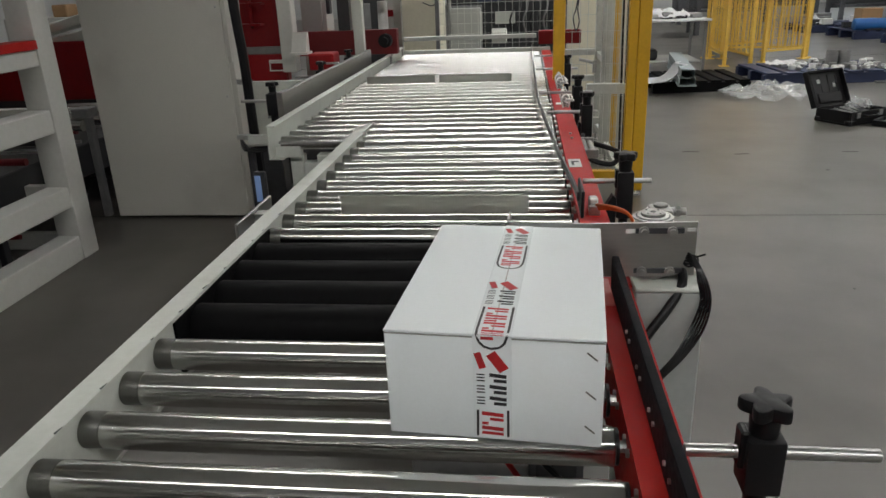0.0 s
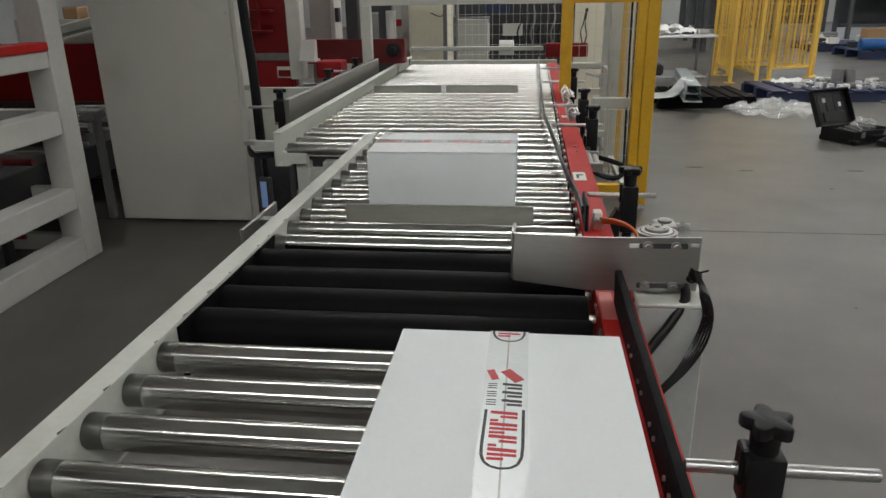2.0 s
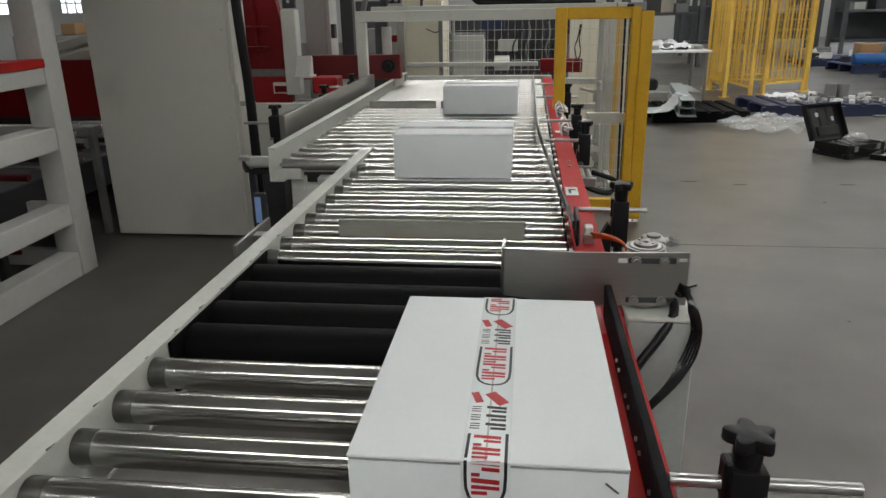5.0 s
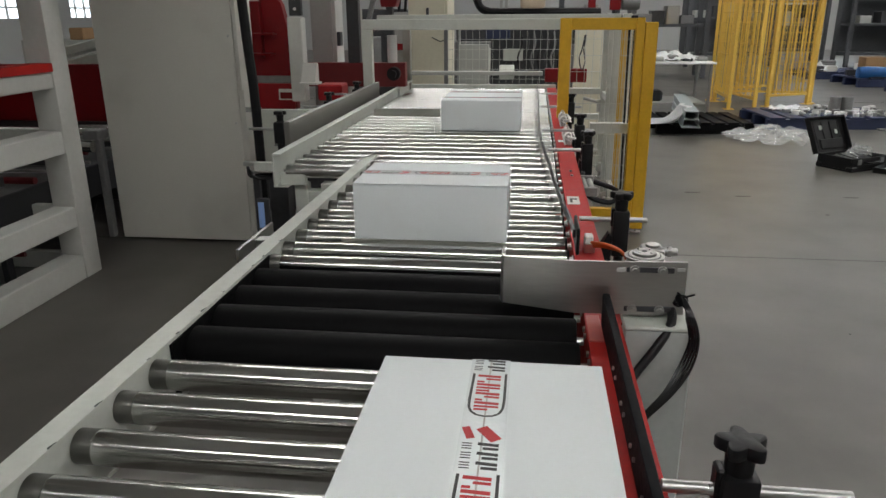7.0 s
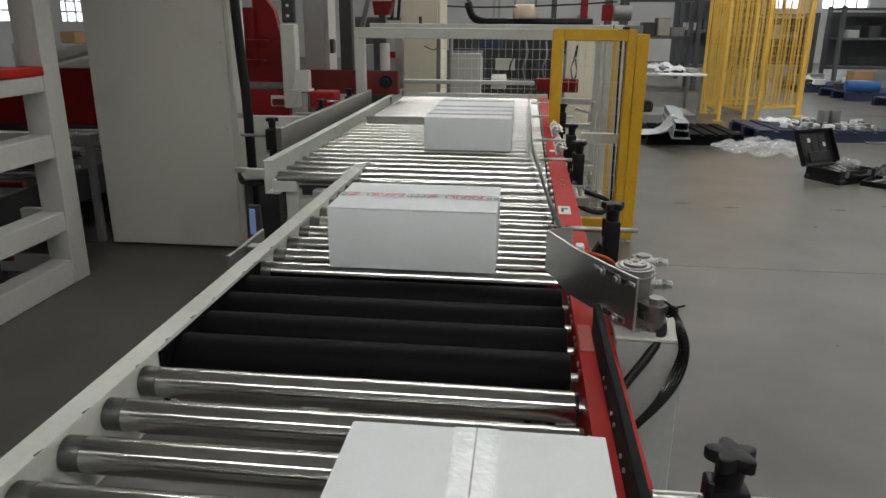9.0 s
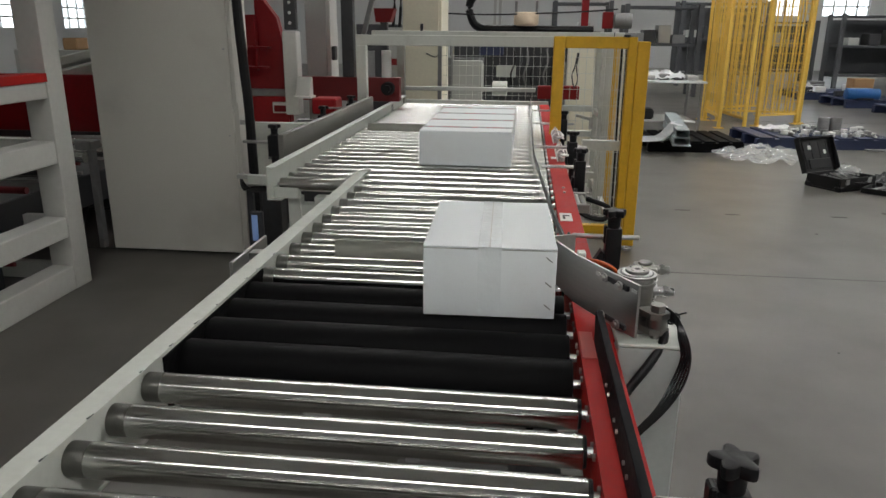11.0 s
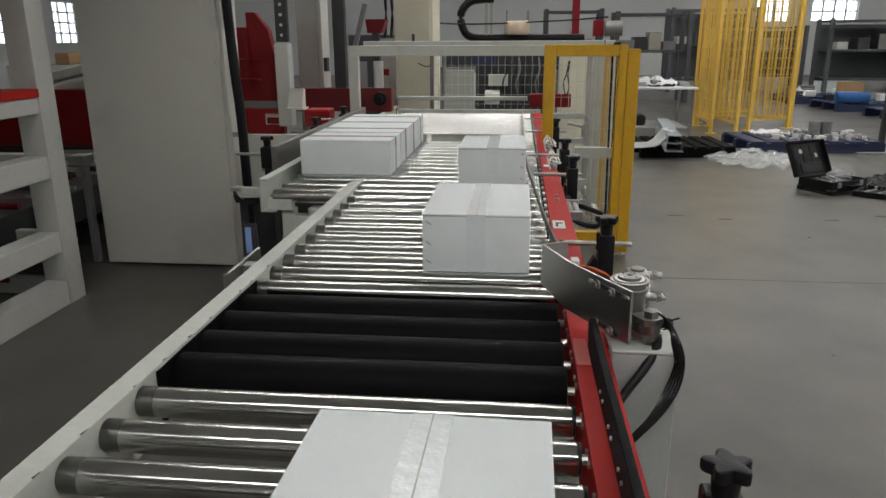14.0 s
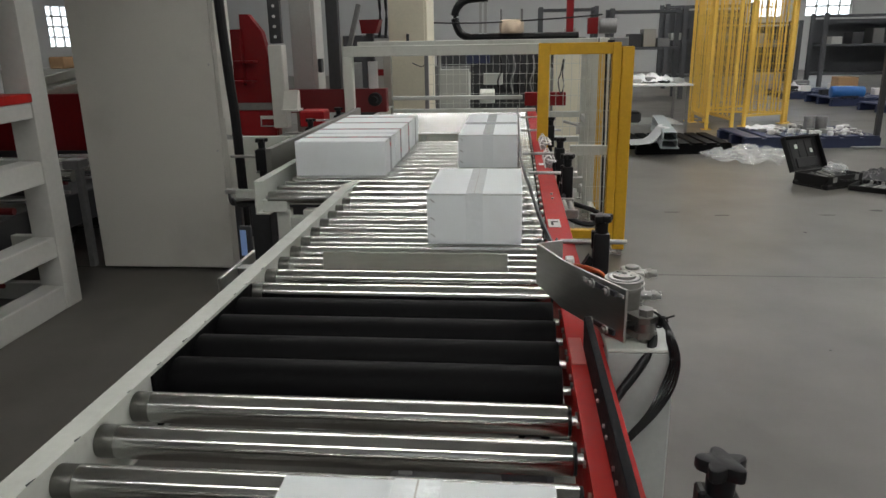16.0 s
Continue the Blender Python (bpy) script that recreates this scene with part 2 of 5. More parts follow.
def window(name, axis, at, a, b, z0, z1, cols, rows):
    root = thing(name, "white framed factory window with small panes, bright daylight outside", "window", kind="structure")
    def bar(u0, u1, p, q, d0, d1):
        bm = B()
        if axis == "y":
            return box(bm, u0, u1, at + d0, at + d1, p, q)
        return box(bm, at + d0, at + d1, u0, u1, p, q)
    for i in range(cols + 1):
        u = a + (b - a) * i / cols
        part("mullion", bar(u - 0.03, u + 0.03, z0, z1, 0.1, 0.16), WHITE, root)
    for j in range(rows + 1):
        z = z0 + (z1 - z0) * j / rows
        part("transom", bar(a, b, z - 0.03, z + 0.03, 0.09, 0.17), WHITE, root)
    g = part("pane", bar(a, b, z0, z1, 0.13, 0.135), FILM, root, "clear window glass")
    g.visible_shadow = False


WY = [(9.1, 10.4), (11.15, 12.85)]
wall_with_windows("wall_north", "y", Y1, X0, X1, WY, 2.0, 4.6)
for i, (a, b) in enumerate(WY):
    window("window_%d" % (i + 1), "y", Y1, a, b, 2.0, 4.6, 4, 7)
WX = [(12.2, 14.0), (19.8, 22.1), (24.3, 25.9)]
wall_with_windows("wall_west", "x", X0 - 0.3, Y0, Y1, WX, 1.34, 2.75)
for i, (a, b) in enumerate(WX):
    window("window_%d" % (i + 5), "x", X0 - 0.3, a, b, 1.34, 2.75, 3, 4)
single("backdrop", box(B(), X0 - 1.4, X0 - 1.3, Y0, Y1, 0.3, 4.0), SKYGLOW, "bright overcast daylight outside the windows", "daylight", kind="structure")
single("backdrop", box(B(), X0, X1, Y1 + 1.3, Y1 + 1.4, 0.8, 6.0), SKYGLOW, "bright overcast daylight outside the windows", "daylight", kind="structure")
single("wall_east", box(B(), X1, X1 + 0.3, Y0, Y1, 0, ZC), WALL, "pale grey factory wall", "wall", kind="structure")
single("wall_south", box(B(), X0, X1, Y0 - 0.3, Y0, 0, ZC), WALL, "pale grey factory wall", "wall", kind="structure")


def ceiling_lamp(x, y, ln):
    root = thing("ceiling_light", "long white linear lamp hanging under the roof, lit", "lamp", (x, y, ZC - 0.75), "ceiling lamp rows")
    bm = B()
    prism(bm, [(y - 0.10, ZC - 0.6), (y + 0.10, ZC - 0.6), (y + 0.24, ZC - 0.72), (y - 0.24, ZC - 0.72)], "x", x - ln / 2, x + ln / 2)
    part("housing", bm, WHITE, root)
    part("diffuser", box(B(), x - ln / 2 + 0.02, x + ln / 2 - 0.02, y - 0.17, y + 0.17, ZC - 0.75, ZC - 0.724), LAMPM, root, "glowing diffuser")
    for s in (-1, 1):
        part("suspension_wire", cyl(B(), (x + s * ln * 0.4, y, ZC - 0.6), (x + s * ln * 0.4, y, ZC), 0.006, 6), STEEL, root)
    return root


for y in (-4.6, 8.4, 19.0):
    for x in (-4.0, 0.9, 5.8, 10.7, 15.6):
        ceiling_lamp(x, y, 4.8)

# ---- the conveyor ----
ZT = 0.78            # top of the rollers
PITCH, ROLL0 = 0.1235, 0.812
RR = 0.030
XL, XR = -0.672, 0.122
WIDE_Y = 2.93
SHIFT = 0.042        # the second frame begins a little further on
roller_y = [ROLL0 + PITCH * k + (SHIFT if k > 2 else 0.010) for k in range(-44, 46)]


def roller_mesh(name, x0, x1, r, material):
    bm = B()
    cyl(bm, (x0, 0, 0), (x1, 0, 0), r, 40, bev=0.0025)
    return mesh_of(name, bm, material)


conv = thing("roller_conveyor", "driven roller conveyor with chromed rollers, one red rail", "conveyor", (-0.28, 1.0, 0))
wide = thing("wide_roller_conveyor", "wide chromed roller conveyor with a pale end rail and red rail", "conveyor", (-0.5, 4.7, 0))
m_narrow = roller_mesh("roller", XL, XR, RR, CHROME)
m_black = roller_mesh("rubber_roller", XL - 0.027, XR, 0.050, RUBBER)
m_wide = roller_mesh("roller", -1.075, XR, RR, CHROME)
def stub(x0, x1, r, n, material, name):
    return mesh_of(name, cyl(B(), (x0, 0, 0), (x1, 0, 0), r, n), material)


m_shafts = {0: (stub(XR, XR + 0.018, 0.009, 10, STEEL, "shaft_end"), stub(XL - 0.0345, XL, 0.009, 10, STEEL, "shaft_end")),
            1: (stub(XR, XR + 0.018, 0.009, 10, STEEL, "shaft_end"), stub(-1.09, -1.075, 0.009, 10, STEEL, "shaft_end"))}
m_caps = (stub(XR + 0.001, XR + 0.006, 0.0275, 20, BLACKP, "end_cap"), stub(XL - 0.034, XL - 0.0003, 0.0294, 32, ENDCAP, "end_cap"))
for k, y in zip(range(-44, 46), roller_y):
    black = 3 <= k <= 6
    root = wide if y > WIDE_Y else conv
    r = new("rubber_roller" if black else "roller", m_black if black else (m_wide if y > WIDE_Y else m_narrow))
    r.parent = root
    r.location = Vector((0, y, ZT - (0.050 if black else RR))) - root.location
    if black:
        tagged(r, "matt black rubber coated roller")
    if y > -1.0:
        for me in m_shafts[int(y > WIDE_Y)]:
            e = new("shaft_end", me)
            e.parent = r
        for me in m_caps[:0 if black else 1 if y > WIDE_Y else 2]:
            c = new("end_cap", me)
            c.parent = r

# left rail: a folded pale channel, its far end cut at a slant
bm = B()
prism(bm, [(-0.750, -4.6), (-0.702, -4.6), (-0.702, 3.155), (-0.725, 3.12), (-0.750, 3.07)], "z", 0.786, 0.794)
part("side_rail", bm, PALE, conv, "pale grey folded steel side rail")
bm = B()
box(bm, -0.712, -0.707, -4.6, 3.02, 0.6545, 0.7855)
part("rail_web", bm, PALE, conv)
bm = B()
box(bm, -0.750, -0.705, -4.6, 3.0, 0.648, 0.654)
part("bottom_flange", bm, PALE, conv)
# added black strip that hides the pale web beside the rubber rollers
part("web_strip", box(B(), -0.7065, -0.7005, 1.13, 1.70, 0.665, 0.785, 0.001), RUBBER, conv, "black strip behind the rubber rollers")
# small dark marks scattered along the rail's inner edge
random.seed(31)
for i in range(12):
    y = 0.35 + i * 0.13 + 0.07 * random.random()
    q = 0.004 + 0.006 * random.random()
    dark_fleck = prism(B(), [(-0.7035 - q * 0.4, y - q), (-0.7024, y - q * 1.4), (-0.7024, y + q * 1.2), (-0.7042, y + q * 0.5)], "z", 0.7942, 0.7947)
    part("rail_mark", dark_fleck, DARK, conv, "small dark mark on the edge of the rail")
# right rail: red channel
bm = B()
prism(bm, [(0.142, 0.773), (0.218, 0.773), (0.218, 0.767), (0.148, 0.767), (0.148, 0.626), (0.218, 0.626), (0.218, 0.62), (0.142, 0.62)], "y", -4.6, 1.36)
part("red_rail", bm, REDPAINT, conv, "red painted steel channel rail")
bm = B()
prism(bm, [(0.142, 0.772), (0.222, 0.772), (0.222, 0.766), (0.148, 0.766), (0.148, 0.626), (0.222, 0.626), (0.222, 0.62), (0.142, 0.62)], "y", 1.364, 6.56)
part("red_rail", bm, REDPAINT, wide, "red painted steel channel rail")
m_bolt = mesh_of("bolt", cyl(B(), (0.143, 0, 0), (0.1375, 0, 0), 0.007, 6), STEEL)
for y in roller_y:
    root = wide if y > WIDE_Y else conv
    if y > -0.3:
        for dy in (-0.018, 0.018):
            o = new("bolt", m_bolt)
            o.parent = root
            o.location = Vector((0, y + dy, 0.752)) - root.location
# black guide plate on the red rail
gp = thing("side_guide_plate", "glossy black plastic guide plate standing on the red rail", "guide rail", (0.185, 0.4, 0.773))
bm = B()
prism(bm, [(-0.6, 0.776), (1.338, 0.776), (1.352, 0.838), (1.348, 0.847), (-0.6, 0.849)], "x", 0.174, 0.189)
bmesh.ops.bevel(bm, geom=list(bm.edges), offset=0.003, segments=2, profile=0.5, affect="EDGES")
part("plate", bm, BLACKG, gp)
m_gb = mesh_of("plate_bolt", cyl(B(), (0.174, 0, 0), (0.1705, 0, 0), 0.0038, 10), STEEL)
for y in roller_y:
    if 0.3 < y < 1.2:
        for dy in (-0.018, 0.018):
            o = new("plate_bolt", m_gb)
            o.parent = gp
            o.location = Vector((0, y + dy, 0.803)) - gp.location
# rail joint plate, paler red
single("rail_joint_plate", box(B(), 0.144, 0.1735, 1.256, 1.392, 0.7735, 0.7765, 0.001), mat("faded_red_paint", (0.50, 0.10, 0.085), 0.4, 0, 0.12, 70, 6), "faded red joint plate on the red rail", "plate", (0.16, 1.32, 0.7735))

# wide section: left end rail, legs, cross members
bm = B()
prism(bm, [(-1.126, 0.834), (-1.086, 0.834), (-1.086, 0.828), (-1.12, 0.828), (-1.12, 0.69), (-1.06, 0.69), (-1.06, 0.684), (-1.126, 0.684)], "y", 2.905, 6.56)
part("side_rail", bm, PALE, wide, "pale grey folded steel side rail")
part("end_rail", box(B(), -1.10, 0.22, 6.56, 6.60, 0.66, 0.80, 0.004), PALE, wide)
for x, y in ((-1.02, 2.99), (-0.9, 3.0), (-1.02, 6.3), (0.17, 6.3), (0.17, 3.4)):
    bm = B()
    box(bm, x - 0.03, x + 0.03, y - 0.03, y + 0.03, 0.05, 0.69 if y < 6 else 0.66, 0.004)
    box(bm, x - 0.06, x + 0.06, y - 0.06, y + 0.06, 0, 0.05, 0.006)
    part("leg", bm, PALE, wide)
part("cross_member", box(B(), -1.05, 0.15, 2.97, 3.03, 0.60, 0.655, 0.004), PALE, wide)
part("cross_member", box(B(), -1.05, 0.15, 4.8, 4.86, 0.55, 0.61, 0.004), PALE, wide)
part("lower_bracket", box(box(B(), -1.10, -0.985, 2.925, 2.96, 0.69, 0.745, 0.003), -1.25, -1.126, 3.0, 3.03, 0.735, 0.775, 0.003), PALE, wide)
for x, y in ((-0.74, 0.3), (0.18, 0.3), (-0.74, 2.3), (0.18, 2.3), (-0.74, -2.0), (0.18, -2.0), (-0.74, -4.3), (0.18, -4.3)):
    bm = B()
    box(bm, x - 0.03, x + 0.03, y - 0.03, y + 0.03, 0.04, 0.65 if x < 0 else 0.62, 0.004)
    box(bm, x - 0.055, x + 0.055, y - 0.055, y + 0.055, 0, 0.04, 0.006)
    part("leg", bm, PALE, conv)
for y in (0.3, 2.3, -2.0, -4.3):
    part("cross_member", box(B(), -0.71, 0.14, y - 0.025, y + 0.025, 0.5, 0.55, 0.004), PALE, conv)
# drive gear under the rollers
drive = thing("drive_unit", "grey gear motor hanging under the rollers, with cables", "motor", (-0.1, 1.2, 0.35))
part("motor_body", cyl(B(), (-0.24, 1.19, 0.47), (0.0, 1.19, 0.47), 0.065, 20, bev=0.006), MID, drive)
part("gearbox", box(B(), 0.0, 0.11, 1.11, 1.27, 0.39, 0.55, 0.015), DARK, drive)
part("mounting_plate", box(B(), -0.24, 0.05, 1.33, 1.43, 0.56, 0.575, 0.002), LABEL, drive, "pale mounting plate")
part("bracket", prism(B(), [(0.05, 0.30), (0.12, 0.45), (0.10, 0.62), (0.03, 0.62)], "y", 1.43, 1.45), BLACKP, drive)
part("hanger", box(B(), -0.22, -0.19, 1.2, 1.24, 0.53, 0.70), MID, drive)
part("hanger", box(B(), 0.05, 0.08, 1.2, 1.24, 0.54, 0.70), MID, drive)
part("cable", tube(B(), [(-0.1, 1.2, 0.52), (0.0, 1.02, 0.5), (0.08, 1.0, 0.42), (0.05, 1.1, 0.33)], 0.006), INKRED, drive)
part("cable", tube(B(), [(-0.05, 1.2, 0.52), (0.04, 1.06, 0.52), (0.1, 1.06, 0.44), (0.07, 1.14, 0.33)], 0.007), BLACKP, drive)

# small aluminium bracket and sensor on the outer side of the left rail
sb = thing("sensor_bracket", "aluminium profile bracket on the outside of the pale rail", "bracket", (-0.80, 1.87, 0.77))
bm = B()
box(bm, -0.815, -0.805, 1.735, 2.02, 0.735, 0.785, 0.002)
box(bm, -0.815, -0.79, 1.735, 2.02, 0.735, 0.741, 0.001)
part("profile", bm, ALU, sb)
part("clip", box(B(), -0.805, -0.7515, 1.86, 1.9, 0.745, 0.775, 0.002), STEEL, sb)
ph = thing("operator_display", "small lit display in a grey housing on a stem", "display", (-0.99, 2.42, 0))
part("housing", box(B(), -1.012, -0.965, 2.41, 2.425, 0.63, 0.76, 0.004), DARK, ph)
part("screen", box(B(), -1.008, -0.985, 2.4075, 2.4095, 0.645, 0.745), SCREEN, ph, "glowing blue display")
part("stem", cyl(cyl(B(), (-0.99, 2.42, 0.02), (-0.99, 2.42, 0.63), 0.012, 10), (-0.99, 2.42, 0), (-0.99, 2.42, 0.02), 0.06, 16), MID, ph)

# ---- guide on the right of the wide section: a flared strip on rods ----
guide = thing("side_guide_strip", "black plastic guide strip flaring outwards, held by steel rods", "guide rail", (0.08, 4.0, 0.8))
pts = [(0.138, 1.87), (0.135, 2.0), (0.123, 2.15), (0.107, 2.4), (0.091, 2.75), (0.074, 3.1), (0.060, 3.4), (0.054, 3.7), (0.052, 4.5), (0.052, 6.5)]
bm = B()
cols = []
for i, (x, y) in enumerate(pts):
    x2, y2 = pts[min(i + 1, len(pts) - 1)]
    x1, y1 = pts[max(i - 1, 0)]
    n = Vector((y2 - y1, -(x2 - x1))).normalized() * 0.006
    cols.append([bm.verts.new(p) for p in ((x, y, 0.808), (x + n.x, y + n.y, 0.808), (x + n.x, y + n.y, 0.832), (x, y, 0.832))])
for u, v in zip(cols, cols[1:]):
    for j in range(4):
        bm.faces.new((u[j], u[(j + 1) % 4], v[(j + 1) % 4], v[j]))
bm.faces.new(cols[0]), bm.faces.new(cols[-1][::-1])
bmesh.ops.recalc_face_normals(bm, faces=bm.faces)
part("strip", bm, DARK, guide)
part("end_plate", box(B(), 0.1455, 0.154, 1.81, 1.96, 0.775, 0.852, 0.003), BLACKP, guide)


def star_knob(bm, c, r, turn=0.0, neck=None):
    """A five-lobed grip knob."""
    out = []
    for i in range(40):
        a = 2 * math.pi * i / 40 + turn
        k = 0.5 + 0.5 * math.cos(5 * (a - turn))
        out.append((c[0] + r * (0.62 + 0.38 * k ** 0.8) * math.cos(a), c[1] + r * (0.62 + 0.38 * k ** 0.8) * math.sin(a)))
    s = len(bm.faces)
    prism(bm, out, "z", c[2] - r * 0.28, c[2] + r * 0.28)
    bm.edges.ensure_lookup_table()
    es = [e for e in bm.edges if abs((e.verts[0].co.z - c[2])) > r * 0.27 and abs(e.verts[0].co.z - e.verts[1].co.z) < 1e-5]
    bmesh.ops.bevel(bm, geom=es, offset=r * 0.1, segments=2, profile=0.5, affect="EDGES")
    cyl(bm, (c[0], c[1], c[2] - (neck or r * 1.2)), (c[0], c[1], c[2] - r * 0.2), r * 0.5, 20, r * 0.58)
    return bm


def rod_clamp(x, y, z, x0, x1, rk, big, tall):
    """A guide rod in a black clamp with a grip knob, on a post."""
    root = thing("rod_clamp", "black plastic clamp with star knob holding a steel rod", "clamp", (x, y, 0.6), "guide rod clamps")
    part("rod", cyl(B(), (x0, y, z), (x1, y, z), 0.0085 if big else 0.0075, 16, bev=0.001), STEEL, root, "bright steel rod")
    part("knob", star_knob(B(), (x, y, z + tall), rk, 0.35, tall - 0.02), BLACKP, root)
    bm = B()
    k = 1.3 if big else 1.35
    box(bm, x - 0.0175 * k, x + 0.0175 * k, y - 0.018 * k, y + 0.018 * k, z - (0.05 if big else 0.11), z + 0.022 * k, 0.004, 2)
    box(bm, x - 0.029, x - 0.018, y - 0.012, y + 0.014, z - 0.02, z + 0.035, 0.003)
    part("clamp_block", bm, BLACKP, root)
    part("post", cyl(B(), (x, y, z - 0.17), (x, y, z - 0.05), 0.014, 14), BLACKP, root)
    bm = B()
    box(bm, 0.2225, x + 0.03, y - 0.02, y + 0.02, z - 0.19, z - 0.172, 0.003)
    if not big:
        prism(bm, [(0.2225, z - 0.172), (x - 0.024, z - 0.172), (x - 0.024, z - 0.05), (x - 0.034, z - 0.04), (0.2225, z - 0.09)], "y", y - 0.016, y + 0.016)
    part("arm", bm, BLACKP, root)
    return root


rod_clamp(0.281, 0.690, 0.845, 0.1895, 0.420, 0.033, True, 0.066)
rod_clamp(0.285, 2.0, 0.829, 0.163, 0.362, 0.036, False, 0.075)
rod_clamp(0.262, 3.10, 0.838, 0.088, 0.305, 0.034, False, 0.075)
rod_clamp(0.262, 3.66, 0.838, 0.067, 0.335, 0.034, False, 0.075)
rod_clamp(0.262, 4.65, 0.838, 0.066, 0.330, 0.034, False, 0.075)
rod_clamp(0.250, 5.45, 0.838, 0.066, 0.290, 0.034, False, 0.075)

# label and small pneumatic parts on the red rail
lb = single("rail_label", box(B(), 0.148, 0.192, 2.385, 2.50, 0.7725, 0.7735), LABEL, "white paper label with a dark mark on the red rail", "label", (0.17, 2.44, 0.7725))
m = new("mark", mesh_of("mark", box(box(B(), -0.012, 0.014, 0.012, 0.026, 0.0012, 0.002), -0.012, -0.003, -0.03, 0.012, 0.0012, 0.002), INKBLACK))
m.parent = lb
l2 = single("rail_label", box(B(), 0.155, 0.185, 3.68, 3.74, 0.7725, 0.7735), LABEL, "small white paper label on the red rail", "label", (0.17, 3.71, 0.7725))
for y in (2.86, 2.95):
    single("rivet", cyl(B(), (0.185, y, 0.772), (0.185, y, 0.777), 0.006, 8), STEEL, "bright rivet in the red rail", "rivet", (0.185, y, 0.772))
for y, n in ((3.62, 3), (4.25, 3)):
    v = thing("valve_block", "silver pneumatic fittings and tubes on the red rail", "pneumatic valve", (0.205, y, 0.7725))
    for i in range(n):
        part("fitting", cyl(cyl(B(), (0.195, y + i * 0.13, 0.7725), (0.195, y + i * 0.13, 0.815), 0.011, 10), (0.195, y + i * 0.13, 0.805), (0.235, y + i * 0.13, 0.805), 0.008, 8), STEEL, v)
    part("hose", tube(B(), [(0.235, y, 0.805), (0.25, y + 0.07, 0.79), (0.235, y + 0.13, 0.805)], 0.005, 6), LABEL, v)
    part("hose", tube(B(), [(0.235, y + 0.13, 0.805), (0.255, y + 0.2, 0.79), (0.235, y + 0.26, 0.805)], 0.005, 6), LABEL, v)
    for i in range(4):
        q = y - 0.04 + i * 0.085
        part("hose", tube(B(), [(0.186, q, 0.775), (0.178 + 0.012 * (i % 2), q + 0.03, 0.815), (0.206, q + 0.065, 0.83), (0.222, q + 0.04, 0.80), (0.205, q + 0.085, 0.785)], 0.0042, 6), (LABEL, STEEL)[i % 2], v)
        part("fitting", cyl(cyl(B(), (0.21, q + 0.02, 0.7725), (0.21, q + 0.02, 0.792), 0.008, 8), (0.21, q + 0.02, 0.788), (0.185, q + 0.035, 0.80), 0.006, 8), STEEL, v)
ac = thing("air_cylinder", "aluminium pneumatic cylinder beside the red rail", "cylinder", (0.26, 2.78, 0.7))
part("barrel", cyl(cyl(B(), (0.235, 2.72, 0.745), (0.235, 2.92, 0.745), 0.012, 12), (0.262, 2.72, 0.74), (0.262, 2.92, 0.74), 0.012, 12), ALU, ac)
part("end_block", box(B(), 0.2225, 0.28, 2.70, 2.725, 0.725, 0.76, 0.003), STEEL, ac)
part("end_block", box(B(), 0.2225, 0.28, 2.915, 2.94, 0.725, 0.76, 0.003), STEEL, ac)
sc = thing("cable_connector", "white connector with orange cables on the red rail", "connector", (0.19, 1.85, 0.772))
part("plug", box(B(), 0.172, 0.196, 1.86, 1.90, 0.7725, 0.815, 0.003), LABEL, sc)
part("base", box(B(), 0.17, 0.2, 1.84, 1.859, 0.7725, 0.80, 0.002), STEEL, sc)
for i in range(3):
    part("cable", tube(B(), [(0.19, 1.85, 0.79 + 0.006 * i), (0.23, 1.80 - 0.01 * i, 0.805 + 0.006 * i), (0.275, 1.78, 0.79), (0.295, 1.76, 0.72)], 0.0045, 6), ORANGE, sc)
hl = thing("hanging_hose", "black corrugated hose hanging in a loop beside the rail", "hose", (0.35, 3.0, 0.55))
part("hose", tube(B(), [(0.24, 2.98, 0.76), (0.222, 2.91, 0.72), (0.267, 2.9, 0.674), (0.332, 2.9, 0.652), (0.37, 2.9, 0.66), (0.38, 2.92, 0.70), (0.28, 3.0, 0.72)], 0.011), BLACKP, hl)


# ---- the swinging diverter ----
PIV = (0.267, 1.425)
ped = thing("diverter_pedestal", "pale grey steel pedestal carrying the diverter drive", "pedestal", (0.27, 1.43, 0))
PEDGREY = mat("pedestal_paint", (0.40, 0.42, 0.405), 0.45, 0, 0.08, 60, 2.0, bump=0.02)
part("column", box(B(), 0.2225, 0.367, 1.325, 1.56, 0.0125, 0.774, 0.004), PEDGREY, ped)
part("top_plate", box(B(), 0.2225, 0.371, 1.321, 1.565, 0.7745, 0.782, 0.002), PALE, ped)
part("base_plate", box(B(), 0.2225, 0.40, 1.29, 1.60, 0, 0.012, 0.003), PEDGREY, ped)
for x, y in ((0.38, 1.305), (0.38, 1.585)):
    part("anchor_bolt", cyl(B(), (x, y, 0.0125), (x, y, 0.024), 0.009, 6), STEEL, ped)
rot = thing("rotary_drive", "cast metal rotary actuator with air fittings", "actuator", (PIV[0], PIV[1], 0.782))
px, py = PIV
bm = B()
cyl(bm, (px, py, 0.7825), (px, py, 0.795), 0.05, 28, bev=0.002)
cyl(bm, (px, py, 0.7955), (px, py, 0.82), 0.040, 28)
part("base_ring", bm, DULL, rot)
part("barrel", cyl(B(), (px, py, 0.8205), (px, py, 0.905), 0.038, 28, bev=0.003), DULL, rot)
bm = B()
cyl(bm, (px, py, 0.9055), (px, py, 0.910), 0.043, 32, bev=0.001)
cyl(bm, (px, py, 0.9105), (px, py, 0.919), 0.026, 28, bev=0.002)
part("top_disc", bm, DULL, rot)
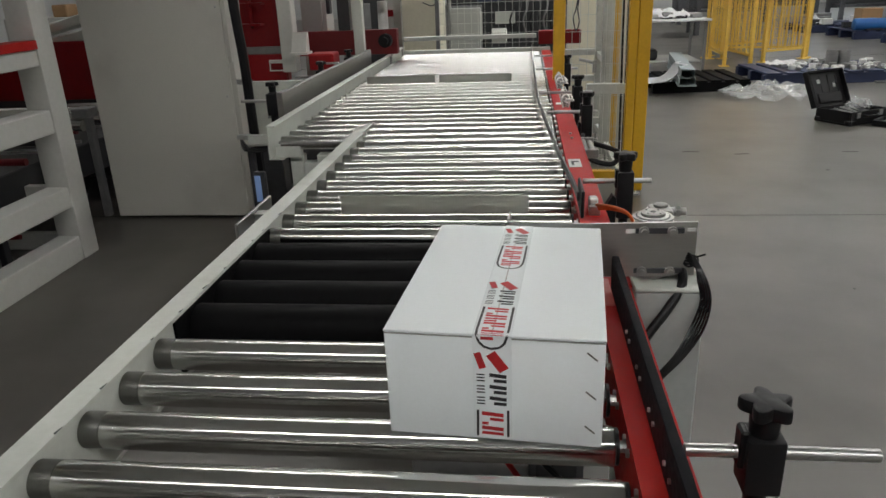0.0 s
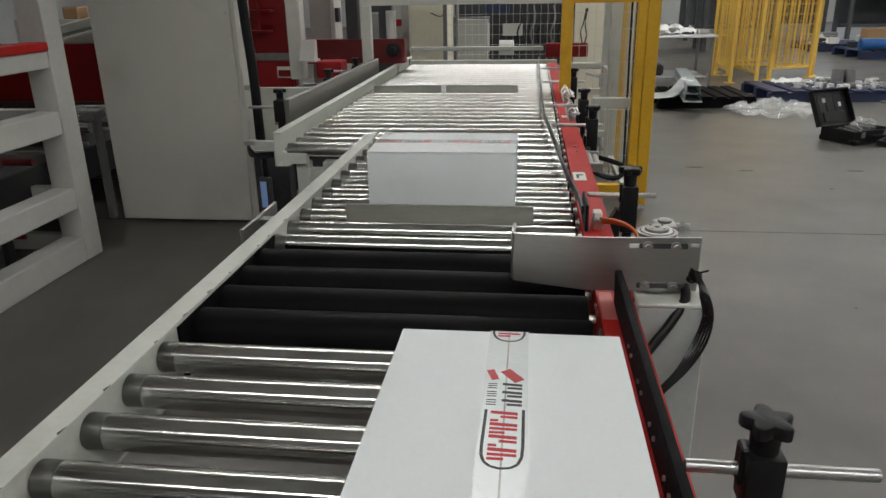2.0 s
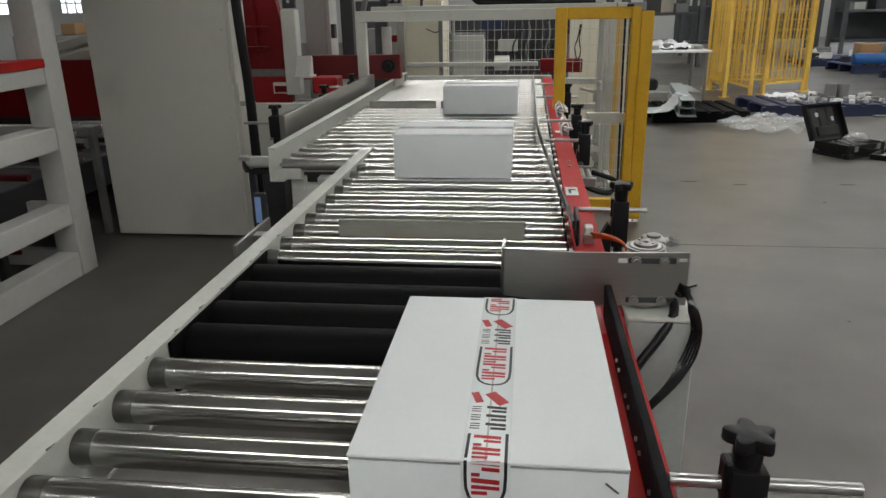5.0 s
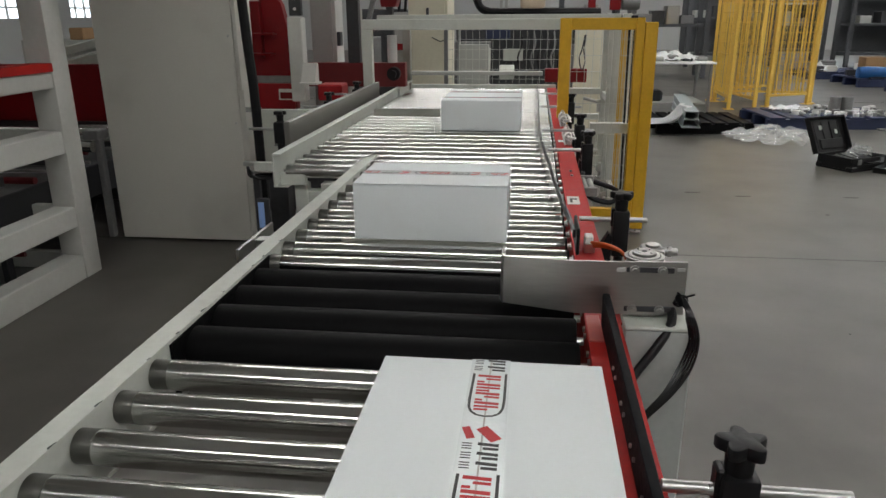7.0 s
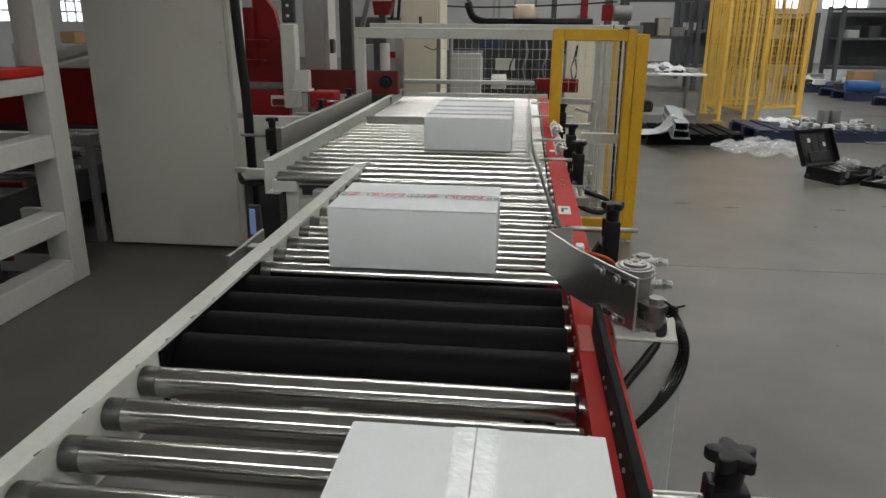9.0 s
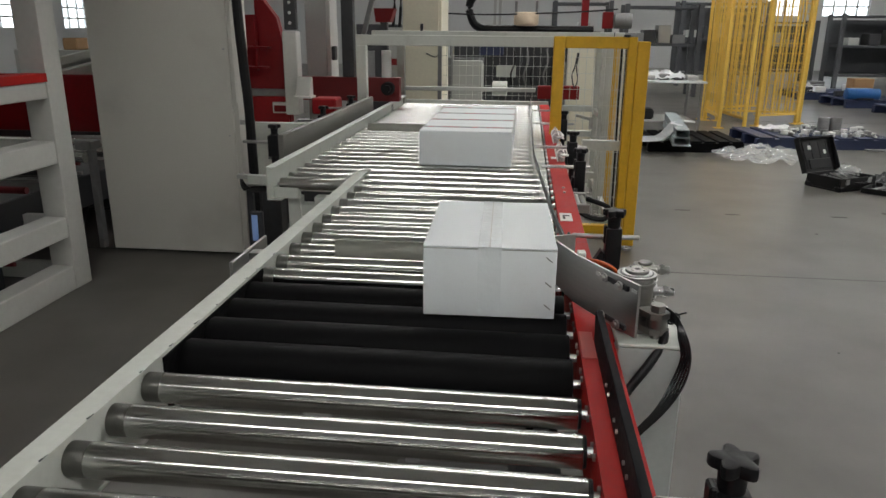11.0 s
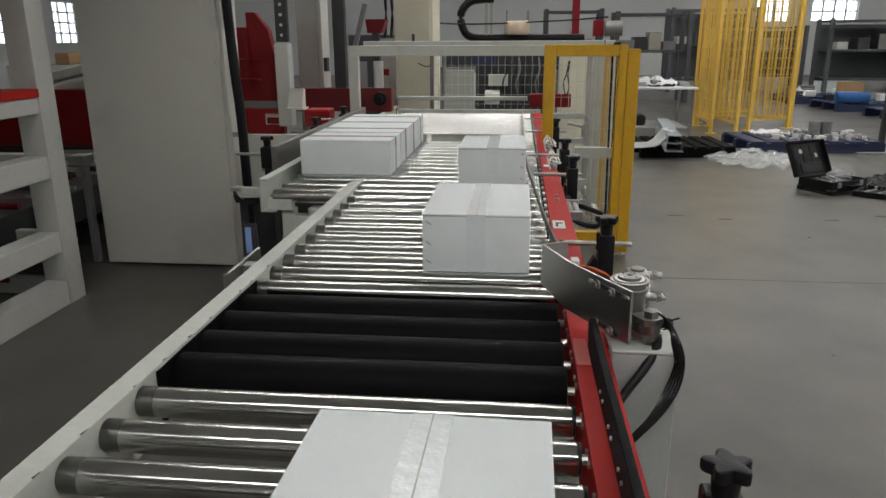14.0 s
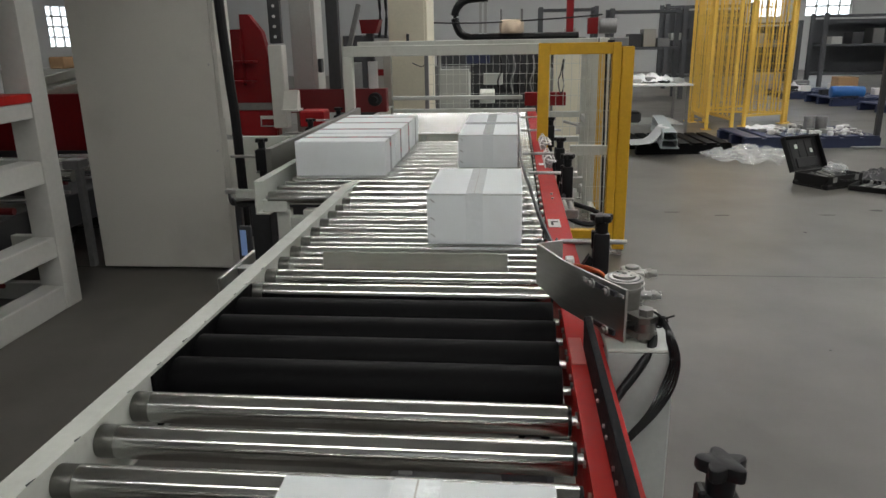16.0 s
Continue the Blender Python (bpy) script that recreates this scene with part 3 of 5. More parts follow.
part("groove", cyl(B(), (px, py, 0.9102), (px, py, 0.9108), 0.0365, 32), DARK, rot, "dark ring groove")
bm = B()
cyl(bm, (px, py, 0.9109), (px, py, 0.9125), 0.0335, 32, bev=0.0006)
part("retaining_ring", bm, STEEL, rot)
part("shaft_bore", cyl(B(), (px, py, 0.9192), (px, py, 0.9198), 0.006, 16), DARK, rot)
for a in range(4):
    q = radians(45 + 90 * a)
    part("socket_screw", cyl(B(), (px + 0.018 * math.cos(q), py + 0.018 * math.sin(q), 0.9191), (px + 0.018 * math.cos(q), py + 0.018 * math.sin(q), 0.9215), 0.003, 8), STEEL, rot)
part("collar", cyl(B(), (px, py, 0.884), (px, py, 0.893), 0.0405, 32, bev=0.001), DULL, rot)
bm = B()
box(bm, px + 0.005, px + 0.055, py + 0.05, py + 0.11, 0.83, 0.905, 0.008, 2)
cyl(bm, (px + 0.03, py + 0.08, 0.905), (px + 0.03, py + 0.08, 0.912), 0.016, 14, bev=0.002)
part("valve_body", bm, DULL, rot)
for dy, z in ((0.075, 0.895), (0.01, 0.865)):
    bm = B()
    cyl(bm, (px + 0.037, py + dy, z), (px + 0.062, py + dy, z), 0.010, 12)
    cyl(bm, (px + 0.0625, py + dy, z), (px + 0.072, py + dy, z), 0.013, 6)
    cyl(bm, (px + 0.0725, py + dy, z), (px + 0.085, py + dy, z), 0.009, 12)
    part("air_fitting", bm, STEEL, rot)
part("spring", tube(B(), [(px + 0.04 + 0.012 * math.cos(a * 1.6), py + 0.03 + 0.012 * math.sin(a * 1.6), 0.83 + a * 0.0035) for a in range(18)], 0.0022, 6, 2), STEEL, rot)

# arm, built round the pivot: it lies along -x when it blocks the way
arm = thing("swing_diverter", "brushed stainless diverter plate with bolted slots on a pivot", "diverter")
bm = B()
prism(bm, [(-0.312, -0.048), (-0.307, -0.060), (-0.15, -0.075), (-0.03, -0.070), (0.083, -0.062), (0.083, -0.056), (-0.03, -0.064), (-0.15, -0.069), (-0.304, -0.0545), (-0.307, -0.046)], "z", 0.802, 0.922)
for v in bm.verts:
    if v.co.x < -0.2 and v.co.z < 0.85:
        v.co.z += 0.012
part("plate", bm, STAINLESS, arm)
part("end_lip", prism(B(), [(-0.3135, -0.0455), (-0.3075, -0.0445), (-0.3045, 0.016), (-0.3105, 0.017)], "z", 0.8145, 0.922), STAINLESS, arm, "bent end lip of the plate")
for z in (0.905, 0.815):
    bm = B()
    box(bm, -0.045, 0.055, -0.0712, -0.0635, z - 0.006, z + 0.006, 0.001)
    part("slot", bm, DARK, arm, "dark adjusting slot")
    for x in (-0.028, 0.03):
        bm = B()
        cyl(bm, (x, -0.0715, z), (x, -0.076, z), 0.0105, 16)
        cyl(bm, (x, -0.0765, z), (x, -0.083, z), 0.0065, 12)
        part("bolt", bm, STEEL, arm)
bm = B()
# pale blocks at both ends of the upper slot
part("slot_end", box(bm, -0.065, -0.047, -0.0722, -0.0660, 0.90, 0.909), LABEL, arm, "small pale block at the slot end")
part("slot_end", box(B(), 0.062, 0.078, -0.0648, -0.0615, 0.902, 0.909), LABEL, arm, "small pale block at the slot end")
bm = B()
box(bm, -0.03, 0.045, -0.056, -0.038, 0.81, 0.90, 0.004)
part("carrier", bm, DULL, arm)
bm = B()
prism(bm, [(0.02, -0.055), (0.085, -0.05), (0.098, -0.03), (0.092, -0.005), (0.06, 0.0), (0.038, -0.03)], "z", 0.838, 0.852)
prism(bm, [(0.02, -0.055), (0.085, -0.05), (0.098, -0.03), (0.092, -0.005), (0.06, 0.0), (0.038, -0.03)], "z", 0.803, 0.817)
bmesh.ops.translate(bm, verts=bm.verts, vec=(-0.003, 0.034, 0))
part("clevis", bm, DULL, arm)
bm = B()
cyl(bm, (0.075, -0.025, 0.8175), (0.075, -0.025, 0.8375), 0.022, 20)
cyl(bm, (0.075, -0.025, 0.8525), (0.075, -0.025, 0.868), 0.017, 6)
cyl(bm, (0.075, -0.025, 0.790), (0.075, -0.025, 0.8025), 0.012, 10)
bmesh.ops.translate(bm, verts=bm.verts, vec=(-0.003, 0.034, 0))
part("clevis_pin", bm, DULL, arm)

for o in arm.children:
    if o.name.split(".")[0] in ("plate", "end_lip", "slot", "bolt", "slot_end"):
        o.location.y += 0.008        # the plate sits close to the drive
cb = thing("cable_loop", "bundle of black cables looping from the diverter drive", "cables", (0.36, 1.32, 0.5))
for i in range(5):
    o = 0.0085 * i
    part("cable", tube(B(), [(0.320 - o * 0.3, 1.40, 0.845 - o), (0.343, 1.355 - o * .3, 0.84 - o * 0.4), (0.366 - o * 0.5, 1.325, 0.80), (0.374 - o * 0.5, 1.31 + o * .3, 0.755), (0.362 - o * 0.7, 1.30 + o * .2, 0.70), (0.326 - o * 0.6, 1.28, 0.65), (0.268 - o * 0.4, 1.24, 0.61), (0.205, 1.18 - o * 0.3, 0.575)], 0.0027, 8), CABLE, cb)
part("cable_tie", tube(B(), [(0.330, 1.372, 0.836), (0.347, 1.362, 0.842), (0.352, 1.352, 0.832), (0.336, 1.36, 0.818), (0.328, 1.37, 0.826), (0.365, 1.35, 0.85)], 0.0022, 6), BLACKP, cb)
part("conduit", tube(B(), [(0.325, 1.385, 0.81), (0.322, 1.345, 0.785), (0.29, 1.315, 0.74), (0.245, 1.29, 0.685), (0.205, 1.25, 0.63)], 0.0100, 10), BLACKP, cb, "thick black conduit")


# ---- stops and pusher between the rollers ----
def stop_bar(label, y, spans):
    root = thing("stop_bar", label, "stop bar")
    for a, b in spans:
        part("blade", box(B(), a, b, -0.004, 0.004, -0.085, 0.0, 0.001), ZINC, root)
    part("carrier", box(B(), spans[0][0], spans[-1][1], -0.012, 0.012, -0.125, -0.0855, 0.003), MID, root)
    return root


stop_near = stop_bar("greenish zinc stop blade raised between the rollers", 1.876, [(-0.545, 0.004)])
stop_far = stop_bar("greenish zinc stop blades between the far rollers", 4.59, [(-1.03, -0.585), (-0.555, -0.09)])
pusher = thing("box_pusher", "grey steel pusher fingers rising between the rollers", "pusher")
for k in range(20, 30):
    y = ROLL0 + SHIFT + PITCH * (k + 0.5)
    part("finger", box(B(), -0.006, 0.006, y - 0.022, y + 0.022, 0.60, 0.86, 0.002), ZINC, pusher)
part("beam", box(B(), -0.03, 0.03, 3.30, 4.55, 0.54, 0.5995, 0.004), MID, pusher)


# ---- cartons ----
BL, BW, BH = 0.454, 0.307, 0.170


def carton_mesh():
    bm = B()
    for sx in (-1, 1):
        x0, x1 = sorted((sx * 0.0015, sx * BW / 2))
        box(bm, x0, x1, -BL / 2 + 0.0005, BL / 2 - 0.0005, BH - 0.004, BH, 0.0012)
    box(bm, -BW / 2 + 0.0006, BW / 2 - 0.0006, -BL / 2 + 0.001, BL / 2 - 0.001, 0, BH - 0.0046, 0.0025, 2)
    return mesh_of("body", bm, CARD)


def tape_strip(s):
    """Place on the tape at arc length s from the middle of the top: y, z and whether on an end."""
    h = BL / 2
    if s < -h:
        return -1, s + h
    if s > h:
        return 1, s - h
    return 0, s


def lay(bm, x0, x1, s0, s1, lift):
    """A thin patch along the tape, on the top or on an end."""
    side, a = tape_strip((s0 + s1) / 2)
    if side == 0:
        box(bm, x0, x1, max(s0, -BL / 2), min(s1, BL / 2), BH + lift, BH + lift + 0.0004)
    elif side < 0:
        box(bm, x0, x1, -BL / 2 - lift - 0.0004, -BL / 2 - lift, BH + max(s0 + BL / 2, -BH), BH + min(0, s1 + BL / 2))
    else:
        box(bm, x0, x1, BL / 2 + lift, BL / 2 + lift + 0.0004, BH - (s1 - BL / 2), BH - max(0, s0 - BL / 2))


def stroke(bm, pts, w, s):
    """A printed line of width w along (x, distance) pairs, laid on the tape from s towards its near end."""
    def at(x, d, lift=0.0011):
        q = s - d
        if q < -BL / 2:
            return (x, -BL / 2 - lift, BH + lift + q + BL / 2)
        if q > BL / 2:
            return (x, BL / 2 + lift, BH + lift - (q - BL / 2))
        return (x, q, BH + lift)
    for (x0, d0), (x1, d1) in zip(pts, pts[1:]):
        n = max(1, int(math.hypot(x1 - x0, d1 - d0) / 0.008))
        ln = math.hypot(x1 - x0, d1 - d0)
        ox, od = -(d1 - d0) / ln * w / 2, (x1 - x0) / ln * w / 2
        for i in range(n):
            a, b = i / n, (i + 1) / n
            ax, ad, bx, bd = x0 + (x1 - x0) * a, d0 + (d1 - d0) * a, x0 + (x1 - x0) * b, d0 + (d1 - d0) * b
            q = [at(ax + ox, ad + od), at(bx + ox, bd + od), at(bx - ox, bd - od), at(ax - ox, ad - od)]
            if min(p[2] for p in q) > 0.004:
                bm.faces.new([bm.verts.new(p) for p in q])


def motif(red, black, s):
    """One repeat of the tape print, about 0.2 m long: plain slanted blocks, bars and a rounded outline."""
    stroke(red, [(-0.021, 0.004), (-0.013, 0.028)], 0.0100, s)
    stroke(red, [(-0.002, 0.004), (0.017, 0.030)], 0.0150, s)
    for i in range(3):
        d = 0.038 + i * 0.0185
        stroke(black, [(-0.004, d), (0.020, d + 0.002)], 0.0058, s)
        stroke(black, [(0.002, d + 0.009), (0.020, d + 0.0095)], 0.0052, s)
        for j in range(3):
            stroke(black, [(-0.022, d + j * 0.005), (-0.0105, d + j * 0.005)], 0.0022, s)
    stroke(black, [(-0.021, 0.096), (-0.022, 0.165), (-0.0215, 0.182), (-0.018, 0.194), (-0.011, 0.201), (-0.001, 0.204), (0.010, 0.202), (0.017, 0.196), (0.021, 0.184), (0.022, 0.165), (0.022, 0.094)], 0.0036, s)
    for i in range(4):
        d = 0.101 + i * 0.0235
        stroke(red, [(-0.0155, d), (0.0155, d + 0.002)], 0.0062, s)
        stroke(red, [(-0.0155 if i % 2 else -0.004, d + 0.0088), (0.0155, d + 0.0098)], 0.0050, s)
        stroke(red, [(-0.0155, d + 0.0165), (0.002 if i % 2 else -0.006, d + 0.0165)], 0.0048, s)


def print_meshes(s):
    red, black = B(), B()
    for c in s:
        motif(red, black, c)
    return mesh_of("print", red, INKRED, smooth=False), mesh_of("print", black, INKBLACK, smooth=False)


m_body = carton_mesh()
m_seam = mesh_of("seam", box(B(), -0.0011, 0.0011, -BL / 2 + 0.001, BL / 2 - 0.001, BH - 0.0044, BH + 0.0009), FOLD)
bm = B()
lay(bm, -0.027, 0.027, -BL / 2, BL / 2, 0.0004)
lay(bm, -0.027, 0.027, -BL / 2 - BH + 0.004, -BL / 2 - 0.0002, 0.0004)
lay(bm, -0.027, 0.027, BL / 2 + 0.0002, BL / 2 + BH - 0.004, 0.0004)
bmesh.ops.subdivide_edges(bm, edges=[e for e in bm.edges if e.calc_length() > 0.1], cuts=14)
m_tape = mesh_of("tape", bm, TAPE)
m_edges = [mesh_of("flap_edge", box(B(), -BW / 2 + 0.002, BW / 2 - 0.002, min(q), max(q), BH - 0.0058, BH - 0.0043), FOLD)
           for q in ((-BL / 2 - 0.0003, -BL / 2 + 0.0012), (BL / 2 - 0.0012, BL / 2 + 0.0003))]


def carton(label, prints=None, staples=((1, -1),)):
    root = thing("carton", label, "carton", group="cartons on the rollers")
    def add(name, me, lab=""):
        o = new(name, me)
        o.parent = root
        return tagged(o, lab)
    add("body", m_body), add("seam", m_seam), add("flap_edge", m_edges[0]), add("flap_edge", m_edges[1])
    tape = add("tape", m_tape, "clear glossy packing tape")
    if prints:
        for me, lab in zip(print_meshes(prints), ("red print on the tape", "black print on the tape")):
            ink = tagged(add("print", me, lab), kind="stuff")
            ink.parent = tape
    for sx, sy in staples:
        for i, z in enumerate((0.145, 0.085, 0.03)):
            bm = B()
            obox(bm, pose(sx * (BW / 2 - 0.018), sy * (BL / 2 + 0.0006), z, 0, 40, 0), 0.018, 0.0008, 0.0022)
            me = mesh_of("staple", bm, SEAM)
            add("staple", me, "dark staple")
    return root


box_a = carton("white carton closed with red and black printed tape, stapled end", [0.212, -0.045, -0.252])
box_b = carton("white carton with red and black printed tape, two staples", [0.40, 0.12, -0.165], ((-1, -1),))
box_c = carton("white carton closed with red and black printed tape", [0.36, 0.14, -0.08, -0.30])
box_d = carton("white carton with printed tape reaching down its end", [0.28, 0.055, -0.17], ((-1, -1),))
plain = "plain white carton closed with clear tape over the seam"
box_e = carton(plain + ", stapled corner", None, ((1, -1),))
box_f = carton(plain, None, ((-1, -1),))
box_g = carton(plain + ", two staples", None, ((-1, -1),))
box_h = carton(plain, None, ())


# ---- machines left of the conveyor ----
gb = thing("left_guide_beam", "long grey steel guide beam left of the wide rollers", "guide rail", (-1.2, 4.5, 0))
part("beam", box(B(), -1.235, -1.205, 3.40, 5.62, 0.775, 0.905, 0.003), mat("dull_steel", (0.27, 0.265, 0.25), 0.42, 0.9, 0.1, 120, 4, stretch=(1, 0.1, 1)), gb)
part("shelf", box(B(), -1.30, -1.2355, 3.42, 5.60, 0.775, 0.785, 0.002), MID, gb)
for y in (3.43, 4.35, 5.1):
    bm = B()
    cyl(bm, (-1.262, y, 0.62), (-1.262, y, 0.905), 0.022, 14)
    box(bm, -1.292, -1.2365, y - 0.028, y + 0.028, 0.79, 0.90, 0.004)
    star_knob(bm, (-1.262, y, 0.945), 0.034, 0.2)
    part("clamp", bm, BLACKP, gb, "black clamp with grip knob")
    part("rod", cyl(B(), (-1.43, y, 0.862), (-1.293, y, 0.862), 0.008, 12), STEEL, gb)
part("support", box(box(B(), -1.34, -1.24, 3.4, 3.5, 0.0, 0.62, 0.004), -1.34, -1.24, 5.0, 5.1, 0.0, 0.774, 0.004), DARK, gb)

cab = thing("control_cabinet", "tall grey-white sheet steel control cabinet standing on the floor", "cabinet", (-2.2, 4.5, 0))
part("body", box(B(), -2.675, -1.750, 4.185, 4.40, 0.012, 2.5, 0.006, 2), CABINET, cab)
part("door", box(B(), -2.67, -1.780, 4.168, 4.184, 0.014, 2.48, 0.004), CABINET, cab)
part("side_strip", box(B(), -1.776, -1.751, 4.165, 4.184, 0.98, 2.46, 0.003), CABINET, cab)
part("plinth", box(B(), -2.62, -1.78, 4.22, 4.38, 0.0, 0.0115), DARK, cab, "dark recessed plinth")
part("screw", cyl(B(), (-1.81, 4.167, 0.78), (-1.81, 4.160, 0.78), 0.007, 8), STEEL, cab)
part("screw", cyl(B(), (-1.81, 4.167, 1.30), (-1.81, 4.160, 1.30), 0.007, 8), STEEL, cab)
hs = thing("corrugated_hose", "thick black corrugated hose hanging beside the cabinet", "hose", (-1.7, 4.35, 0.5))
part("hose", tube(B(), [(-1.705, 4.13, 2.45), (-1.700, 4.13, 1.9), (-1.690, 4.13, 1.5), (-1.676, 4.13, 1.2), (-1.664, 4.13, 1.0), (-1.660, 4.13, 0.75), (-1.658, 4.13, 0.3), (-1.657, 4.13, 0.03)], 0.029, 10), BLACKP, hs)
for z in (0.85, 1.75):
    part("hose_clip", box(B(), -1.74, -1.64, 4.1605, 4.164, z, z + 0.03), STEEL, hs)
ch = thing("floor_cable", "black cable trailing to the floor behind the cabinet", "cable", (-2.72, 4.3, 0))
part("cable", tube(B(), [(-2.74, 4.5, 0.75), (-2.73, 4.45, 0.4), (-2.70, 4.32, 0.12), (-2.74, 4.3, 0.02), (-2.8, 4.4, 0.015)], 0.012), BLACKP, ch)
part("cable", tube(B(), [(-2.78, 4.5, 0.75), (-2.80, 4.45, 0.4), (-2.76, 4.38, 0.15), (-2.74, 4.36, 0.02)], 0.01), BLACKP, ch)
tr = thing("low_cable_tray", "steel strips and cables running from the cabinet to the rollers", "cable tray", (-1.4, 3.1, 0.7))
part("strip", box(B(), -1.31, -1.255, 3.02, 3.06, 0.752, 0.772, 0.002), ALU, tr)
part("strip", box(B(), -1.31, -1.135, 3.07, 3.1, 0.70, 0.715, 0.002), ALU, tr)
for i in range(3):
    part("cable", tube(B(), [(-1.33, 3.12, 0.74 - 0.012 * i), (-1.29, 3.05, 0.725 - 0.014 * i), (-1.24, 3.04, 0.69 + 0.01 * i), (-1.13, 3.06, 0.71)], 0.007, 6), BLACKP, tr)
part("support", box(B(), -1.29, -1.26, 3.07, 3.10, 0.0, 0.6995, 0.003), DARK, tr)

wf = thing("white_machine_frame", "welded white square tube machine frame with a red bar", "machine frame", (-2.54, 2.6, 0))
for y0, y1 in ((3.435, 3.578), (1.2, 1.343)):
    part("post", box(B(), -2.61, -2.47, y0, y1, 0.0, 2.3, 0.008, 2), WHITE, wf)
for z0, z1 in ((0.0, 0.14), (0.305, 0.42), (0.715, 0.838), (1.06, 1.145)):
    part("rail", box(B(), -2.60, -2.475, 1.344, 3.434, z0, z1, 0.006), WHITE, wf)
part("red_bar", box(B(), -2.58, -2.462, 1.5, 3.56 - 0.127, 1.1455, 1.19, 0.004), REDPAINT, wf, "red painted bar")
for y0, y1 in ((3.50, 3.60),):
    for x in (-3.9,):
        part("post", box(B(), x, x + 0.12, y0, y1, 0.0, 2.3, 0.006), WHITE, wf)
part("rail", box(B(), -3.78, -2.611, 3.52, 3.57, 0.73, 0.83, 0.004), WHITE, wf)
part("rail", box(B(), -3.78, -2.611, 3.52, 3.57, 0.02, 0.12, 0.004), WHITE, wf)
part("rail", box(B(), -3.78, -2.611, 3.52, 3.57, 0.32, 0.40, 0.004), WHITE, wf)
# added deck, out of view, that keeps lamp light off the left floor
part("shade_deck", box(B(), -5.2, -1.95, -4.2, 3.85, 2.3005, 2.42, 0.01), WHITE, wf, "unseen white slab added to shade the floor on the left")
# unseen post and panel standing under the added deck
part("post", box(B(), -2.61, -2.47, -2.4, -2.26, 0.0, 2.3, 0.008, 2), WHITE, wf)
part("side_panel", box(B(), -5.15, -5.1, -2.4, 3.5, 0.0, 2.3, 0.004), WHITE, wf)
# machine inside and behind the white frame
it = thing("inner_table", "pale grey sheet table inside the white frame", "table", (-3.15, 2.3, 0))
part("tabletop", box(B(), -3.5, -2.92, 1.3, 3.3, 0.58, 0.60, 0.004), PALE, it)
part("apron", box(B(), -2.95, -2.93, 1.3, 3.3, 0.42, 0.5795, 0.003), PALE, it)
part("stretcher", box(B(), -3.02, -2.95, 1.3, 3.3, 0.30, 0.345, 0.003), WHITE, it)
for x, y in ((-3.45, 1.35), (-3.0, 1.35), (-3.45, 3.22), (-3.0, 3.22)):
    part("leg", box(B(), x - 0.02, x + 0.02, y - 0.02, y + 0.02, 0.0, 0.2995 if x > -3.1 else 0.5795, 0.003), PALE, it)
im = thing("infeed_machine", "dark machine with steel rollers and red side plates", "machine", (-3.6, 4.2, 0))
for i, (y, z) in enumerate(((2.3, 0.60), (2.55, 0.58), (2.8, 0.60), (3.05, 0.58), (3.9, 0.64), (4.15, 0.62), (4.4, 0.62), (4.7, 0.62))):
    part("roller", cyl(B(), (-4.3, y, z), (-2.78, y, z), 0.035, 20), CHROME, im)
part("bed", box(B(), -4.3, -2.8, 2.1, 5.2, 0.30, 0.50, 0.006), DARK, im)
part("lower_panel", box(B(), -4.35, -2.70, 5.25, 5.33, 0.0, 0.6195, 0.006), DARK, im)
part("side_plate", box(B(), -4.35, -2.70, 5.25, 5.33, 0.62, 1.06, 0.006), REDDARK, im, "red painted side plate")
part("side_plate", box(B(), -4.4, -4.33, 2.2, 5.2, 0.55, 1.0, 0.006), REDDARK, im, "red painted side plate")
part("upper_shaft", cyl(B(), (-4.3, 3.3, 0.93), (-2.75, 3.3, 0.93), 0.03, 16), STEEL, im)
part("upper_shaft", cyl(B(), (-4.3, 3.0, 0.98), (-2.85, 3.0, 0.98), 0.022, 16), STEEL, im)
part("drive_box", box(B(), -3.1, -2.78, 2.7, 3.05, 0.75, 0.9, 0.02), MID, im)
bm = B()
for j in range(2):
    obox(bm, pose(-3.35, 5.45 + 0.03 * j, 1.12 + 0.11 * j, 0, -13, 8 - 6 * j), 1.0, 0.24, 0.075, 0.01)
part("stacked_profile", bm, PALE, im, "stacked aluminium profiles")
part("leg", box(box(B(), -4.3, -4.2, 2.2, 2.3, 0, 0.3), -2.95, -2.85, 5.0, 5.1, 0, 0.3), DARK, im)
for i in range(6):
    a = random.random() * 6
    part("cable", tube(B(), [(-2.9 - 0.05 * i, 4.2 + 0.1 * i, 0.32), (-2.85 - 0.06 * i, 4.05 + 0.12 * i, 0.2 + 0.05 * math.sin(a)), (-2.95 - 0.03 * i, 4.2 + 0.05 * i, 0.06), (-3.1 - 0.05 * i, 4.4, 0.012)], 0.012, 6), BLACKP, im)
random.seed(21)
for i in range(26):
    y, z = 2.0 + 3.1 * random.random(), 0.52 + 0.10 * random.random() if i % 3 else 0.08 + 0.2 * random.random()
    x = -4.1 + 0.9 * random.random()
    part("pipe", cyl(B(), (x, y, z), (-2.74 - 0.1 * random.random(), y + 0.1 * random.random(), z), 0.008 + 0.016 * random.random(), 10), (ALU, DARK, STEEL, MID, REDSHADED)[i % 5], im)
for i in range(7):
    y = 1.7 + i * 0.5
    bm = B()
    box(bm, -2.80, -2.76, y, y + 0.05, 0.0, 0.56 + 0.05 * (i % 3), 0.004)
    box(bm, -2.86, -2.75, y - 0.03, y + 0.09, 0.56 + 0.05 * (i % 3), 0.62 + 0.05 * (i % 3), 0.006)
    part("upright", bm, (DARK, DARK, MID)[i % 3], im)
